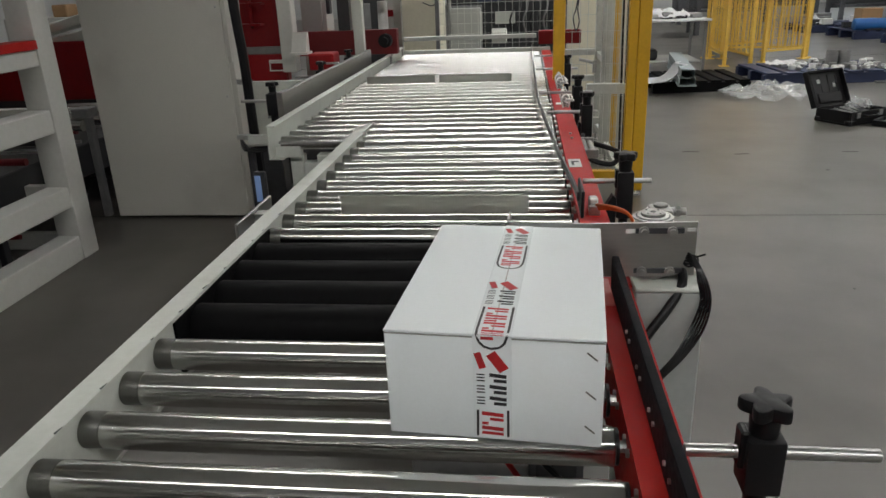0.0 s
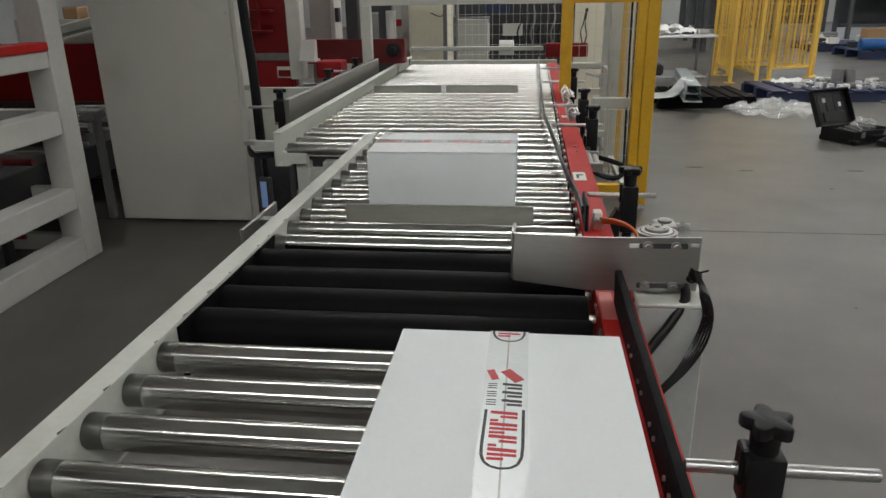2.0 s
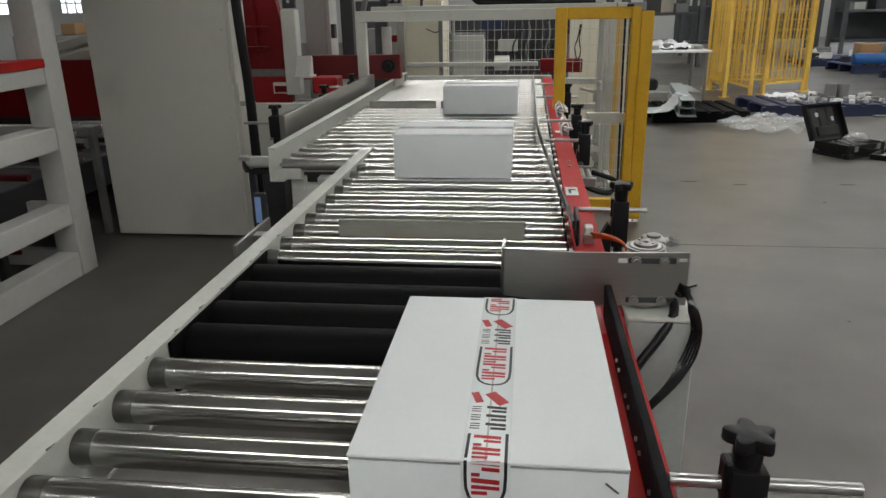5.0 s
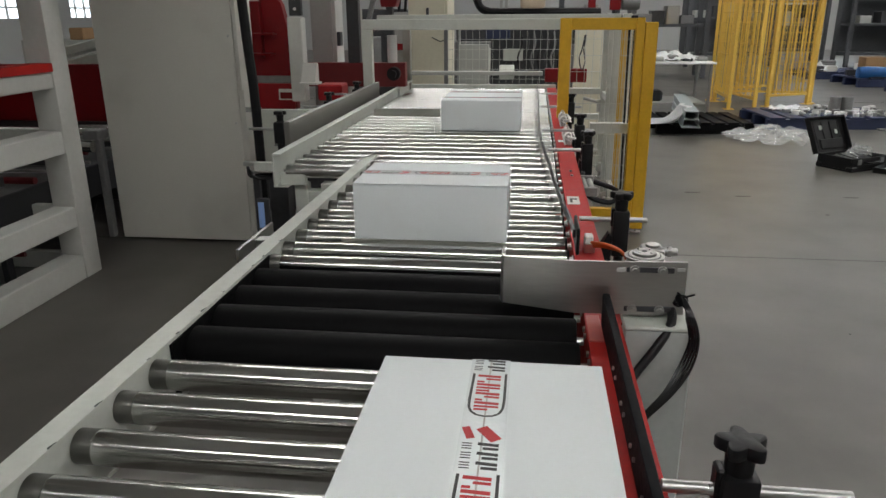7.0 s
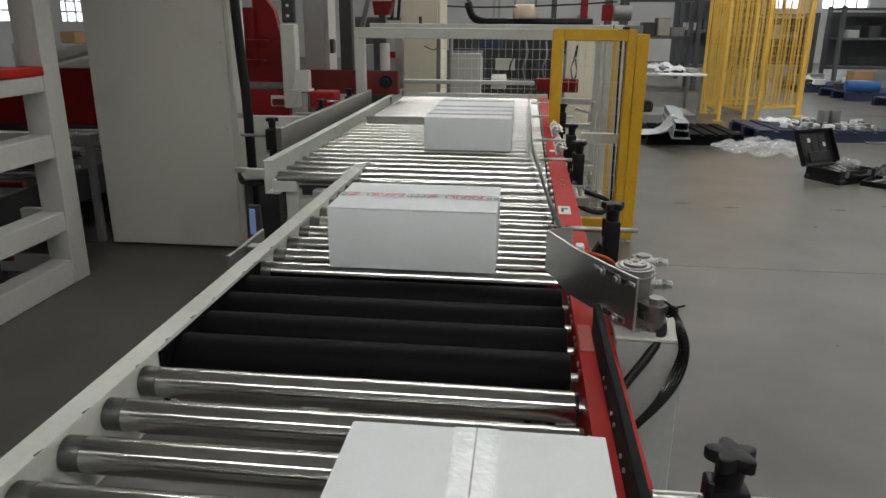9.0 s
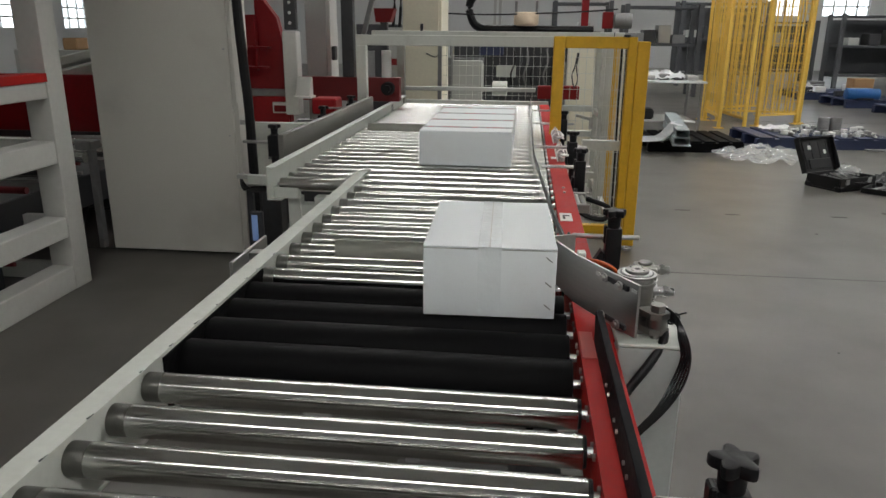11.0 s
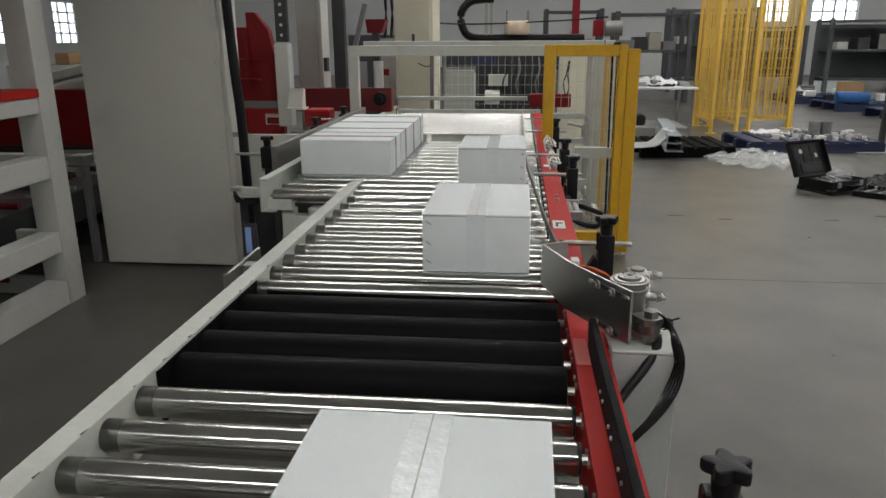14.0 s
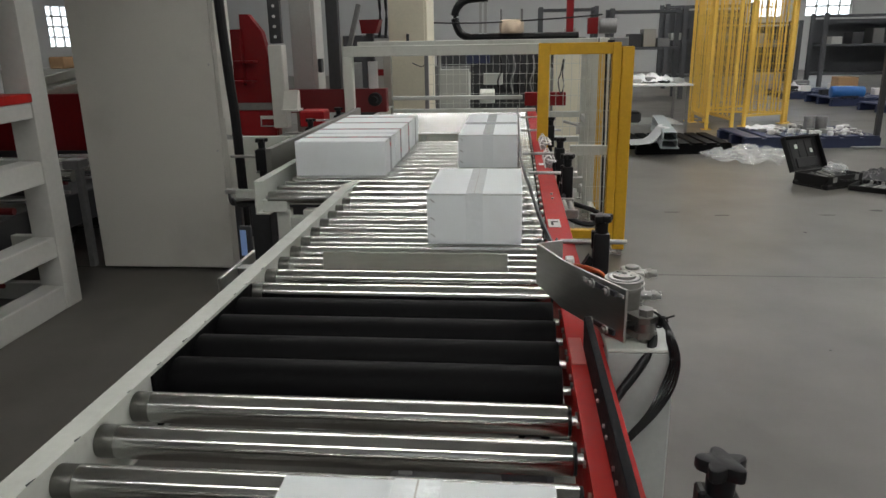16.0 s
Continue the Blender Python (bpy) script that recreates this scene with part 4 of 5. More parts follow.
bx = thing("far_shelf_unit", "grey shelf unit with bins by the far wall", "shelf", (-9.5, 14.5, 0))
part("body", box(B(), -10.6, -8.2, 14.2, 15.0, 0, 0.95, 0.01), SHEET, bx)
for x, z, mm in ((-10.2, 0.95, DARK), (-9.4, 0.95, WOOD), (-8.8, 0.95, MID)):
    part("bin", box(B(), x - 0.16, x + 0.16, 14.3, 14.7, z + 0.001, z + 0.24, 0.02), mm, bx)

# red machine with a white lifting axis
rm = thing("red_palletizing_machine", "red steel machine with a white vertical axis and grey panels", "machine", (-1.8, 5.8, 0))
bm = B()
prism(bm, [(-2.5, 0.70), (-1.855, 0.70), (-1.855, 1.15), (-1.93, 1.50), (-2.03, 1.63), (-2.10, 1.63), (-2.10, 1.52), (-2.5, 1.52)], "y", 5.5, 5.58)
part("front_plate", bm, REDDARK, rm, "red cut steel plate")
part("rib", box(B(), -2.10, -2.085, 5.44, 5.499, 1.1, 1.52), REDDARK, rm)
part("shelf_rib", box(B(), -2.22, -1.98, 5.40, 5.499, 1.27, 1.285), REDDARK, rm)
part("shelf_rib", box(B(), -2.22, -2.0, 5.40, 5.499, 1.12, 1.135), REDDARK, rm)
part("stripe", box(B(), -2.4, -1.86, 5.485, 5.4995, 0.905, 0.96), MID, rm)
bm = B()
box(bm, -1.845, -1.735, 5.36, 5.47, 0.775, 1.40, 0.006)
part("white_axis", bm, WHITE, rm, "white square lifting axis")
bm = B()
prism(bm, [(5.25, 0.93), (5.36, 0.93), (5.36, 1.06), (5.33, 1.07)], "x", -1.73, -1.62)
part("bracket", box(bm, -1.735, -1.60, 5.22, 5.36, 0.915, 0.93), WHITE, rm)
part("chain_guide", box(B(), -1.86, -1.765, 5.47, 5.52, 1.41, 2.3, 0.004), DARK, rm)
for i in range(7):
    part("roller_bolt", cyl(B(), (-1.812, 5.469, 1.46 + i * 0.075), (-1.812, 5.460, 1.46 + i * 0.075), 0.012, 8), LABEL, rm)
part("base", box(B(), -2.5, -1.45, 5.30, 5.9, 0.0, 0.60, 0.01), DARK, rm)
part("base_panel", box(B(), -2.25, -1.36, 4.98, 5.02, 0.33, 0.76, 0.004), PALE, rm)
part("panel_foot", box(B(), -2.2, -1.4, 4.98, 5.02, 0.0, 0.3295), DARK, rm)
part("red_drive_box", box(B(), -1.62, -1.43, 5.30, 5.5, 0.79, 0.91, 0.01), REDMID, rm)
part("lower_plate", box(B(), -2.45, -1.862, 5.4785, 5.4995, 0.702, 0.90, 0.003), REDMID, rm)
# the shade inside the machine is put into this beam's colour
part("rail_beam", box(B(), -2.2, -1.05, 5.95, 6.05, 0.835, 1.03, 0.004), REDSHADED, rm, "long red beam, its shade put into the paint")
part("beam_leg", box(B(), -1.30, -1.12, 5.95, 6.05, 0.0, 0.8345, 0.004), DARK, rm)
part("motor", cyl(cyl(B(), (-1.14, 5.88, 0.945), (-1.14, 5.949, 0.945), 0.055, 18), (-1.14, 5.85, 0.945), (-1.14, 5.88, 0.945), 0.03, 14), BLACKP, rm)
part("plate_holder", box(B(), -1.985, -1.862, 5.458, 5.478, 0.775, 0.86, 0.003), LABEL, rm)
part("plate_inner", box(B(), -1.972, -1.876, 5.453, 5.4575, 0.785, 0.835), REDDARK, rm)
part("grey_column", box(B(), -1.96, -1.77, 6.35, 6.6, 0.0, 2.4, 0.006), SHEET, rm, "grey sheet steel column")
part("light_edge", box(B(), -1.768, -1.733, 6.35, 6.6, 0.0, 2.4, 0.004), WHITE, rm)
part("dark_column", box(B(), -1.535, -1.435, 5.96, 6.04, 1.0305, 2.4, 0.004), DARK, rm)
part("slide_block", box(B(), -1.7325, -1.70, 6.36, 6.44, 1.15, 1.27, 0.004), DARK, rm)
bm = B()
obox(bm, pose(-1.38, 6.3, 1.52, 0, 16, 0), 0.04, 0.05, 0.42, 0.004)
part("brace", bm, MID, rm)
cylw = thing("filter_cylinder", "white cylinder filter standing on the red beam", "filter", (-1.165, 6.0, 1.0305))
part("body", cyl(B(), (-1.165, 6.0, 1.0305), (-1.165, 6.0, 1.25), 0.042, 20, bev=0.004), LABEL, cylw)

# ---- the gantry and guard frame over the conveyor ----
gan = thing("guard_gantry", "pale steel gantry frame spanning the conveyor", "frame", (-0.5, 4.75, 0))
GY = 5.70
part("post", box(B(), -1.352, -1.274, GY, GY + 0.07, 0.0, 1.296, 0.004), PALE, gan)
part("beam", box(B(), -1.352, 0.24, GY, GY + 0.07, 1.2965, 1.378, 0.004), PALE, gan)
part("back_beam", box(B(), -1.30, 0.70, GY + 0.35, GY + 0.42, 1.335, 1.410, 0.004), PALE, gan)
part("back_post", box(B(), 0.72, 0.79, GY + 0.35, GY + 0.42, 0.0, 1.410, 0.004), PALE, gan)
part("cross_beam", box(B(), -1.129, 0.10, 6.72, 6.78, 0.868, 0.905, 0.004), SHEET, gan)
part("inner_post", box(B(), -1.20, -1.13, 6.70, 6.78, 0.0, 1.345, 0.004), ZINC, gan)
yf = thing("yellow_guard_door", "yellow welded guard door frame with wire mesh beside the conveyor", "guard fence", (0.45, 4.65, 0))
YY = 4.62
x0, x1, z0, z1, w = 0.172, 0.690, 0.108, 1.388, 0.072
part("stile", box(B(), x0, x0 + w, YY, YY + 0.06, z0, z1, 0.005), YELLOW, yf)
part("stile", box(B(), x1 - 0.055, x1, YY, YY + 0.06, z0, z1, 0.005), YELLOW, yf)
part("top_rail", box(B(), x0 + w, x1 - 0.055, YY + 0.001, YY + 0.059, z1 - w, z1, 0.004), YELLOW, yf)
part("bottom_rail", box(B(), x0 + w, x1 - 0.055, YY + 0.001, YY + 0.059, z0, z0 + 0.06, 0.004), YELLOW, yf)
part("post", box(B(), 0.693, 0.772, YY + 0.01, YY + 0.09, 0.03, 1.36, 0.005), YELLOW, yf)
for x in (0.73, 0.66):
    part("levelling_foot", cyl(cyl(B(), (x, YY + 0.03, 0.012), (x, YY + 0.03, 0.12), 0.008, 8), (x, YY + 0.03, 0), (x, YY + 0.03, 0.012), 0.035, 16), STEEL, yf)
m_wx = mesh_of("wire", cyl(B(), (0, 0, z0 + 0.06), (0, 0, z1 - w), 0.0016, 5), PALE)
for i in range(8):
    o = new("wire", m_wx)
    o.parent, o.location = yf, Vector((x0 + w + 0.045 + i * 0.048, YY + 0.03, 0)) - yf.location
m_wz = mesh_of("wire", cyl(B(), (x0 + w, 0, 0), (x1 - 0.055, 0, 0), 0.0016, 5), PALE)
for i in range(11):
    o = new("wire", m_wz)
    o.parent, o.location = yf, Vector((0, YY + 0.033, 0.26 + i * 0.1)) - yf.location
part("latch", box(B(), 0.60, 0.64, YY - 0.02, YY - 0.0005, 1.386, 1.40), BLACKP, yf)
cage = thing("guard_cage", "pale aluminium guard cage with wire mesh behind the yellow door", "guard fence", (0.45, 5.8, 0))
part("rail", box(B(), 0.40, 0.689, 4.74, 4.79, 0.655, 0.722, 0.003), PALE, cage)
part("rail", box(B(), 0.336, 0.574, 5.56, 5.60, 0.30, 0.35, 0.003), PALE, cage)
part("post", box(B(), 0.571, 0.599, 5.55, 5.605, 0.06, 1.37, 0.003), PALE, cage)
for x, y, mm in ((0.60, 5.55, PALE), (0.655, 5.62, YELLOW), (0.28, 6.35, PALE), (0.60, 6.35, PALE), (0.655, 6.6, YELLOW)):
    part("post", box(B(), x, x + 0.055, y, y + 0.055, 0.06, 1.37, 0.003), mm, cage)
    part("levelling_foot", cyl(cyl(B(), (x + 0.027, y + 0.027, 0.01), (x + 0.027, y + 0.027, 0.06), 0.008, 8), (x + 0.027, y + 0.027, 0), (x + 0.027, y + 0.027, 0.01), 0.03, 14), STEEL, cage)
for z in (0.10, 0.52, 0.74):
    part("rail", box(B(), 0.336, 0.599, 6.355, 6.40, z, z + 0.05, 0.003), PALE, cage)
part("rail", box(B(), 0.61, 0.65, 5.606, 6.349, 0.12, 0.17, 0.003), PALE, cage)
part("rail", box(B(), 0.61, 0.65, 5.606, 6.349, 0.72, 0.77, 0.003), PALE, cage)
part("rail", box(B(), 0.61, 0.65, 4.72, 5.549, 0.11, 0.16, 0.003), PALE, cage)
for i in range(14):
    part("wire", cyl(B(), (0.63, 4.78 + i * 0.12, 0.12), (0.63, 4.78 + i * 0.12, 1.36), 0.0016, 5), PALE, cage)
part("cable", tube(B(), [(0.612, 4.75, 1.33), (0.616, 4.76, 1.0), (0.620, 4.76, 0.8), (0.622, 4.74, 0.45), (0.624, 4.72, 0.20)], 0.007), BLACKP, cage, "black cable down the post")
part("cable", tube(B(), [(0.640, 4.75, 1.33), (0.642, 4.76, 0.9), (0.644, 4.75, 0.5), (0.646, 4.73, 0.12)], 0.006), BLACKP, cage)
part("air_gun", box(cyl(B(), (0.40, 5.5, 0.80), (0.52, 5.5, 0.77), 0.012, 8), 0.50, 0.53, 5.49, 5.51, 0.70, 0.79), STEEL, cage)
part("lanyard", tube(B(), [(0.44, 6.3, 1.24), (0.42, 6.3, 1.12), (0.40, 6.3, 1.05), (0.425, 6.3, 0.95), (0.45, 6.3, 1.02), (0.435, 6.3, 1.12), (0.45, 6.3, 1.24)], 0.006, 6), DARK, cage)
part("red_housing", box(B(), 0.12, 0.50, 6.70, 6.8, 0.81, 0.93, 0.006), REDDARK, cage)
part("housing_stand", box(B(), 0.28, 0.36, 6.72, 6.78, 0.0, 0.8095, 0.003), MID, cage)

# ---- things behind the gantry ----
cc = thing("cream_cabinet", "tall cream coloured steel cabinet", "cabinet", (-1.2, 8.3, 0))
part("body", box(B(), -1.36, -0.93, 8.0, 8.7, 0.0, 2.3, 0.008), CREAM, cc)
part("door", box(B(), -1.345, -0.96, 7.985, 7.999, 0.1, 2.2, 0.003), CREAM, cc)
part("handle", box(B(), -1.16, -1.13, 7.96, 7.984, 1.37, 1.48, 0.004), DARK, cc)
part("wire_tie", tube(B(), [(-1.1, 7.98, 1.17), (-1.0, 7.97, 1.13), (-0.94, 7.98, 1.17)], 0.006, 6), DARK, cc)
mf = thing("grey_mesh_fence", "grey wire mesh fence behind the conveyor end", "guard fence", (-0.3, 7.6, 0))
for x in (-0.90, 0.36):
    part("post", box(B(), x - 0.02, x + 0.02, 7.58, 7.62, 0, 1.37, 0.003), MID, mf)
for i in range(17):
    part("wire", cyl(B(), (-0.83 + i * 0.07, 7.6, 0.62), (-0.83 + i * 0.07, 7.6, 1.36), 0.002, 5), PALE, mf)
for i in range(8):
    part("wire", cyl(B(), (-0.88, 7.604, 0.66 + i * 0.1), (0.34, 7.604, 0.66 + i * 0.1), 0.002, 5), PALE, mf)
part("kick_panel", box(B(), -0.88, 0.34, 7.585, 7.615, 0.0, 0.60, 0.003), PALE, mf)
part("shelf_beam", box(B(), -0.95, 0.22, 7.40, 7.52, 0.62, 0.69, 0.004), SHEET, mf)
part("beam_leg", box(box(B(), -0.9, -0.84, 7.43, 7.49, 0, 0.6195), 0.1, 0.16, 7.43, 7.49, 0, 0.6195), PALE, mf)
bmch = thing("back_machine", "dark machine with hoses behind the wire mesh", "machine", (-0.1, 9.4, 0))
part("body", box(B(), -0.52, 0.40, 9.1, 9.9, 0.5, 1.24, 0.02), DARK, bmch)
part("base", box(B(), -1.0, 0.5, 9.0, 10.0, 0.0, 0.4995, 0.01), MID, bmch)
part("grey_tank", cyl(B(), (-0.40, 9.06, 0.72), (-0.22, 9.06, 0.72), 0.09, 16, bev=0.01), PALE, bmch)
part("side_panel", box(B(), -0.90, -0.53, 8.9, 8.96, 0.5, 1.06, 0.006), SHEET, bmch, "plain grey panel")
part("control_panel", box(B(), -0.36, -0.12, 9.02, 9.098, 0.86, 1.0, 0.006), PALE, bmch)
part("cream_panel", box(B(), 0.52, 1.25, 9.3, 9.4, 0.0, 1.35, 0.006), CREAM, bmch, "cream panel")
part("blue_box", box(B(), -0.58, -0.28, 9.0, 9.098, 1.12, 1.26, 0.01), NAVY, bmch)
for i in range(7):
    x = -0.15 + i * 0.08
    part("hose", tube(B(), [(x, 9.1, 1.2), (x + 0.02, 9.02, 1.05), (x - 0.03, 9.0, 0.9), (x, 9.08, 0.75)], 0.012, 6), (BLACKP, DARK, MID)[i % 3], bmch)
part("rail", box(B(), -0.3, 0.42, 9.02, 9.06, 1.262, 1.28), ALU, bmch)
rob = thing("robot_gantry", "robot gantry with black cable chains and red brackets above the machine", "robot", (-0.6, 10.5, 0))
part("beam", box(B(), -2.2, 1.6, 10.4, 10.6, 1.28, 1.40, 0.01), MID, rob)
for x in (-2.1, 1.5):
    part("column", box(B(), x - 0.08, x + 0.08, 10.42, 10.58, 0, 1.2795, 0.01), DARK, rob)
part("cable_chain", tube(B(), [(-0.35, 10.3, 1.95), (-0.65, 10.3, 1.93), (-0.8, 10.3, 1.78), (-0.78, 10.3, 1.58), (-0.66, 10.3, 1.45), (-0.3, 10.3, 1.43), (0.9, 10.3, 1.43)], 0.055, 8), BLACKP, rob, "black cable chain in a half loop")
part("drum", cyl(B(), (-0.02, 10.3, 1.476), (-0.02, 10.3, 1.66), 0.17, 28, bev=0.035), BEIGE, rob, "beige drum")
for x in (-0.16, 0.12):
    part("rod", cyl(B(), (x, 10.3, 1.475), (x, 10.3, 1.8), 0.018, 8), MID, rob)
for x in (-0.45, -0.38):
    part("upright", box(B(), x - 0.02, x + 0.02, 10.28, 10.32, 1.43, 2.2), ALU, rob)
part("air_line", tube(B(), [(-1.6, 10.2, 1.66), (-0.6, 10.2, 1.62), (0.6, 10.2, 1.66), (1.2, 10.2, 1.7)], 0.012, 6), BLACKP, rob)
part("red_post", box(B(), 0.75, 0.85, 10.6, 10.7, 1.4, 2.6, 0.006), REDDARK, rob)
part("red_bracket", box(B(), 1.0, 1.14, 10.1, 10.2, 1.45, 1.66, 0.006), REDDARK, rob)
part("motor", cyl(B(), (1.15, 10.1, 1.55), (1.38, 10.1, 1.55), 0.10, 18, bev=0.01), MID, rob)
bm = B()
prism(bm, [(-1.60, 1.49), (-1.45, 1.49), (-1.40, 1.63), (-1.62, 1.63)], "y", 7.7, 7.9)
part("red_hopper", bm, REDDARK, rob, "red hopper")
for x in (-1.7, -1.62, -1.36, -1.29):
    part("cable", tube(B(), [(x, 9.3, 1.44), (x + 0.02, 9.3, 1.8), (x - 0.03, 9.3, 2.4)], 0.02, 6), BLACKP, rob)
part("hopper_leg", box(B(), -1.56, -1.49, 7.75, 7.85, 0, 1.4895), DARK, rob)
part("cable_cabinet", box(B(), -1.75, -1.28, 9.21, 9.35, 0, 1.44), SHEET, rob)
part("red_strip", box(B(), -1.72, -1.42, 9.195, 9.209, 0.98, 1.06), REDDARK, rob)
for x, y, w_, h_ in ((-2.6, 12.6, 1.1, 1.5), (0.9, 13.4, 1.5, 1.25), (-0.9, 13.0, 1.2, 1.35)):
    r = thing("far_machine", "grey and dark machine far back in the hall", "machine", (x, y, 0), "far machines")
    part("body", box(B(), x - w_ / 2, x + w_ / 2, y, y + 0.9, 0, h_ * 0.7, 0.02), MID, r)
    part("upper", box(B(), x - w_ / 2.6, x + w_ / 3, y + 0.1, y + 0.8, h_ * 0.701, h_, 0.02), DARK, r)
    part("pipe", cyl(B(), (x - w_ / 3, y - 0.04, 0.2), (x - w_ / 3, y - 0.04, h_), 0.03, 10), ALU, r)
    part("panel", box(B(), x + 0.05, x + w_ / 3, y - 0.02, y - 0.001, 0.35, h_ * 0.62, 0.004), PALE, r)

# ---- the floor right of the conveyor ----
tb = thing("work_table", "steel work table with a white top and a lower shelf", "table", (2.1, 10.8, 0))
part("tabletop", box(B(), 1.45, 2.50, 10.3, 11.3, 0.735, 0.76, 0.005), TABLETOP, tb)
for x in (1.5, 2.44):
    for y in (10.35, 11.25):
        part("leg", box(B(), x - 0.018, x + 0.018, y - 0.018, y + 0.018, 0, 0.7345, 0.003), MID, tb)
part("lower_shelf", box(B(), 1.53, 2.41, 10.38, 11.22, 0.19, 0.21, 0.004), SHEET, tb)
for i in range(5):
    single("machine_part", box(B(), 1.5 + i * 0.2, 1.64 + i * 0.2, 10.6, 10.9, 0.7605, 0.80 + 0.02 * (i % 3), 0.01), (DARK, ALU, MID)[i % 3], "loose metal part lying on the white table", "machine part", (1.57 + i * 0.2, 10.75, 0.7605))
ut = thing("under_table_bin", "dark bin on the lower shelf of the table", "bin", (1.75, 10.7, 0.21))
part("body", box(B(), 1.60, 1.85, 10.5, 10.8, 0.2105, 0.36, 0.03), DARK, ut)



def fence_panel(ax, ay, bx_, by_, h, n):
    """A yellow guard panel from foot to foot."""
    d = Vector((bx_ - ax, by_ - ay))
    ln, ang = d.length, math.atan2(d.y, d.x)
    root = thing("yellow_fence_panel", "yellow guard fence panel with bars, standing unused on the floor", "guard fence", (ax, ay, 0), "yellow fence panels")
    root.rotation_euler = (0, 0, ang)
    def add(name, bm):
        o = new(name, mesh_of(name, bm, FENCE))
        o.parent = root
    for x in (0, ln):
        add("post", box(B(), x - 0.025, x + 0.025, -0.025, 0.025, 0.012, h, 0.004))
        add("foot_plate", box(B(), x - 0.07, x + 0.07, -0.07, 0.07, 0, 0.0115, 0.002))
    for z in (0.15, h - 0.06):
        add("rail", box(B(), 0.03, ln - 0.03, -0.015, 0.015, z, z + 0.035, 0.003))
    for i in range(n):
        x = ln * (i + 1) / (n + 1)
        add("bar", box(B(), x - 0.010, x + 0.010, -0.008, 0.008, 0.186, h - 0.061))
    bm = B()
    for i in range(int(ln / 0.045)):
        x = 0.04 + i * 0.045
        box(bm, x - 0.002, x + 0.002, 0.010, 0.014, 0.186, h - 0.061)
    for i in range(int(h / 0.15)):
        box(bm, 0.03, ln - 0.03, 0.017, 0.022, 0.2 + i * 0.15, 0.206 + i * 0.15)
    o = new("wire_infill", mesh_of("wire_infill", bm, FENCE))
    o.parent = root
    tagged(o, "fine yellow wire infill", kind="stuff")
    return root


fence_panel(2.98, 12.55, 4.47, 12.25, 2.1, 7)
fence_panel(2.99, 11.38, 3.02, 12.40, 2.1, 5)
fence_panel(3.32, 11.22, 3.20, 12.35, 2.1, 5)
fence_panel(3.12, 12.85, 4.20, 13.40, 2.1, 6)
fence_panel(3.66, 11.75, 4.38, 12.12, 2.1, 5)


def pallet(name, label, cx, cy, w_, d_, h_, material, rz=0):
    root = thing(name, label, "pallet", (cx, cy, 0))
    root.rotation_euler = (0, 0, radians(rz))
    def add(nm, bm):
        o = new(nm, mesh_of(nm, bm, material))
        o.parent = root
    n = 7
    for i in range(n):
        x = -w_ / 2 + w_ * (i + 0.5) / n
        add("deck_board", box(B(), x - w_ / n * 0.38, x + w_ / n * 0.38, -d_ / 2, d_ / 2, h_ - 0.025, h_, 0.004))
    for i in (-1, 0, 1):
        add("runner", box(B(), -w_ / 2, w_ / 2, i * (d_ / 2 - 0.06) - 0.05, i * (d_ / 2 - 0.06) + 0.05, 0, h_ - 0.0255, 0.006))
    return root


pallet("black_pallet", "black plastic pallet on the floor", 2.09, 9.42, 1.16, 1.02, 0.14, RUBBER, 3)
bmr = thing("steel_beam", "two folded blue-grey steel channels stacked across the black pallet", "steel beam", (1.95, 9.42, 0.14))
bmr.rotation_euler = (0, 0, radians(-6.5))
BLUEGREY = mat("blue_grey_steel", (0.36, 0.41, 0.42), 0.4, 0.2, 0.1, 40, 3)
def channel(w_, z0, z1, lip):
    """A long folded channel with a thin top and two lipped sides."""
    bm = B()
    prism(bm, [(-w_, z0), (-w_ + lip, z0), (-w_ + lip, z0 + 0.006), (-w_ + 0.006, z0 + 0.006), (-w_ + 0.006, z1 - 0.006), (w_ - 0.006, z1 - 0.006), (w_ - 0.006, z0 + 0.006), (w_ - lip, z0 + 0.006), (w_ - lip, z0), (w_, z0), (w_, z1), (-w_, z1)], "y", -0.96, 0.96)
    return bm


for bm in (channel(0.088, 0.012, 0.098, 0.05), channel(0.076, 0.104, 0.190, 0.04)):
    o = new("channel", mesh_of("channel", bm, BLUEGREY))
    o.parent = bmr
o = new("flange", mesh_of("flange", box(B(), -0.10, 0.11, -0.97, 0.94, 0.001, 0.011, 0.002), BLUEGREY))
o.parent = bmr


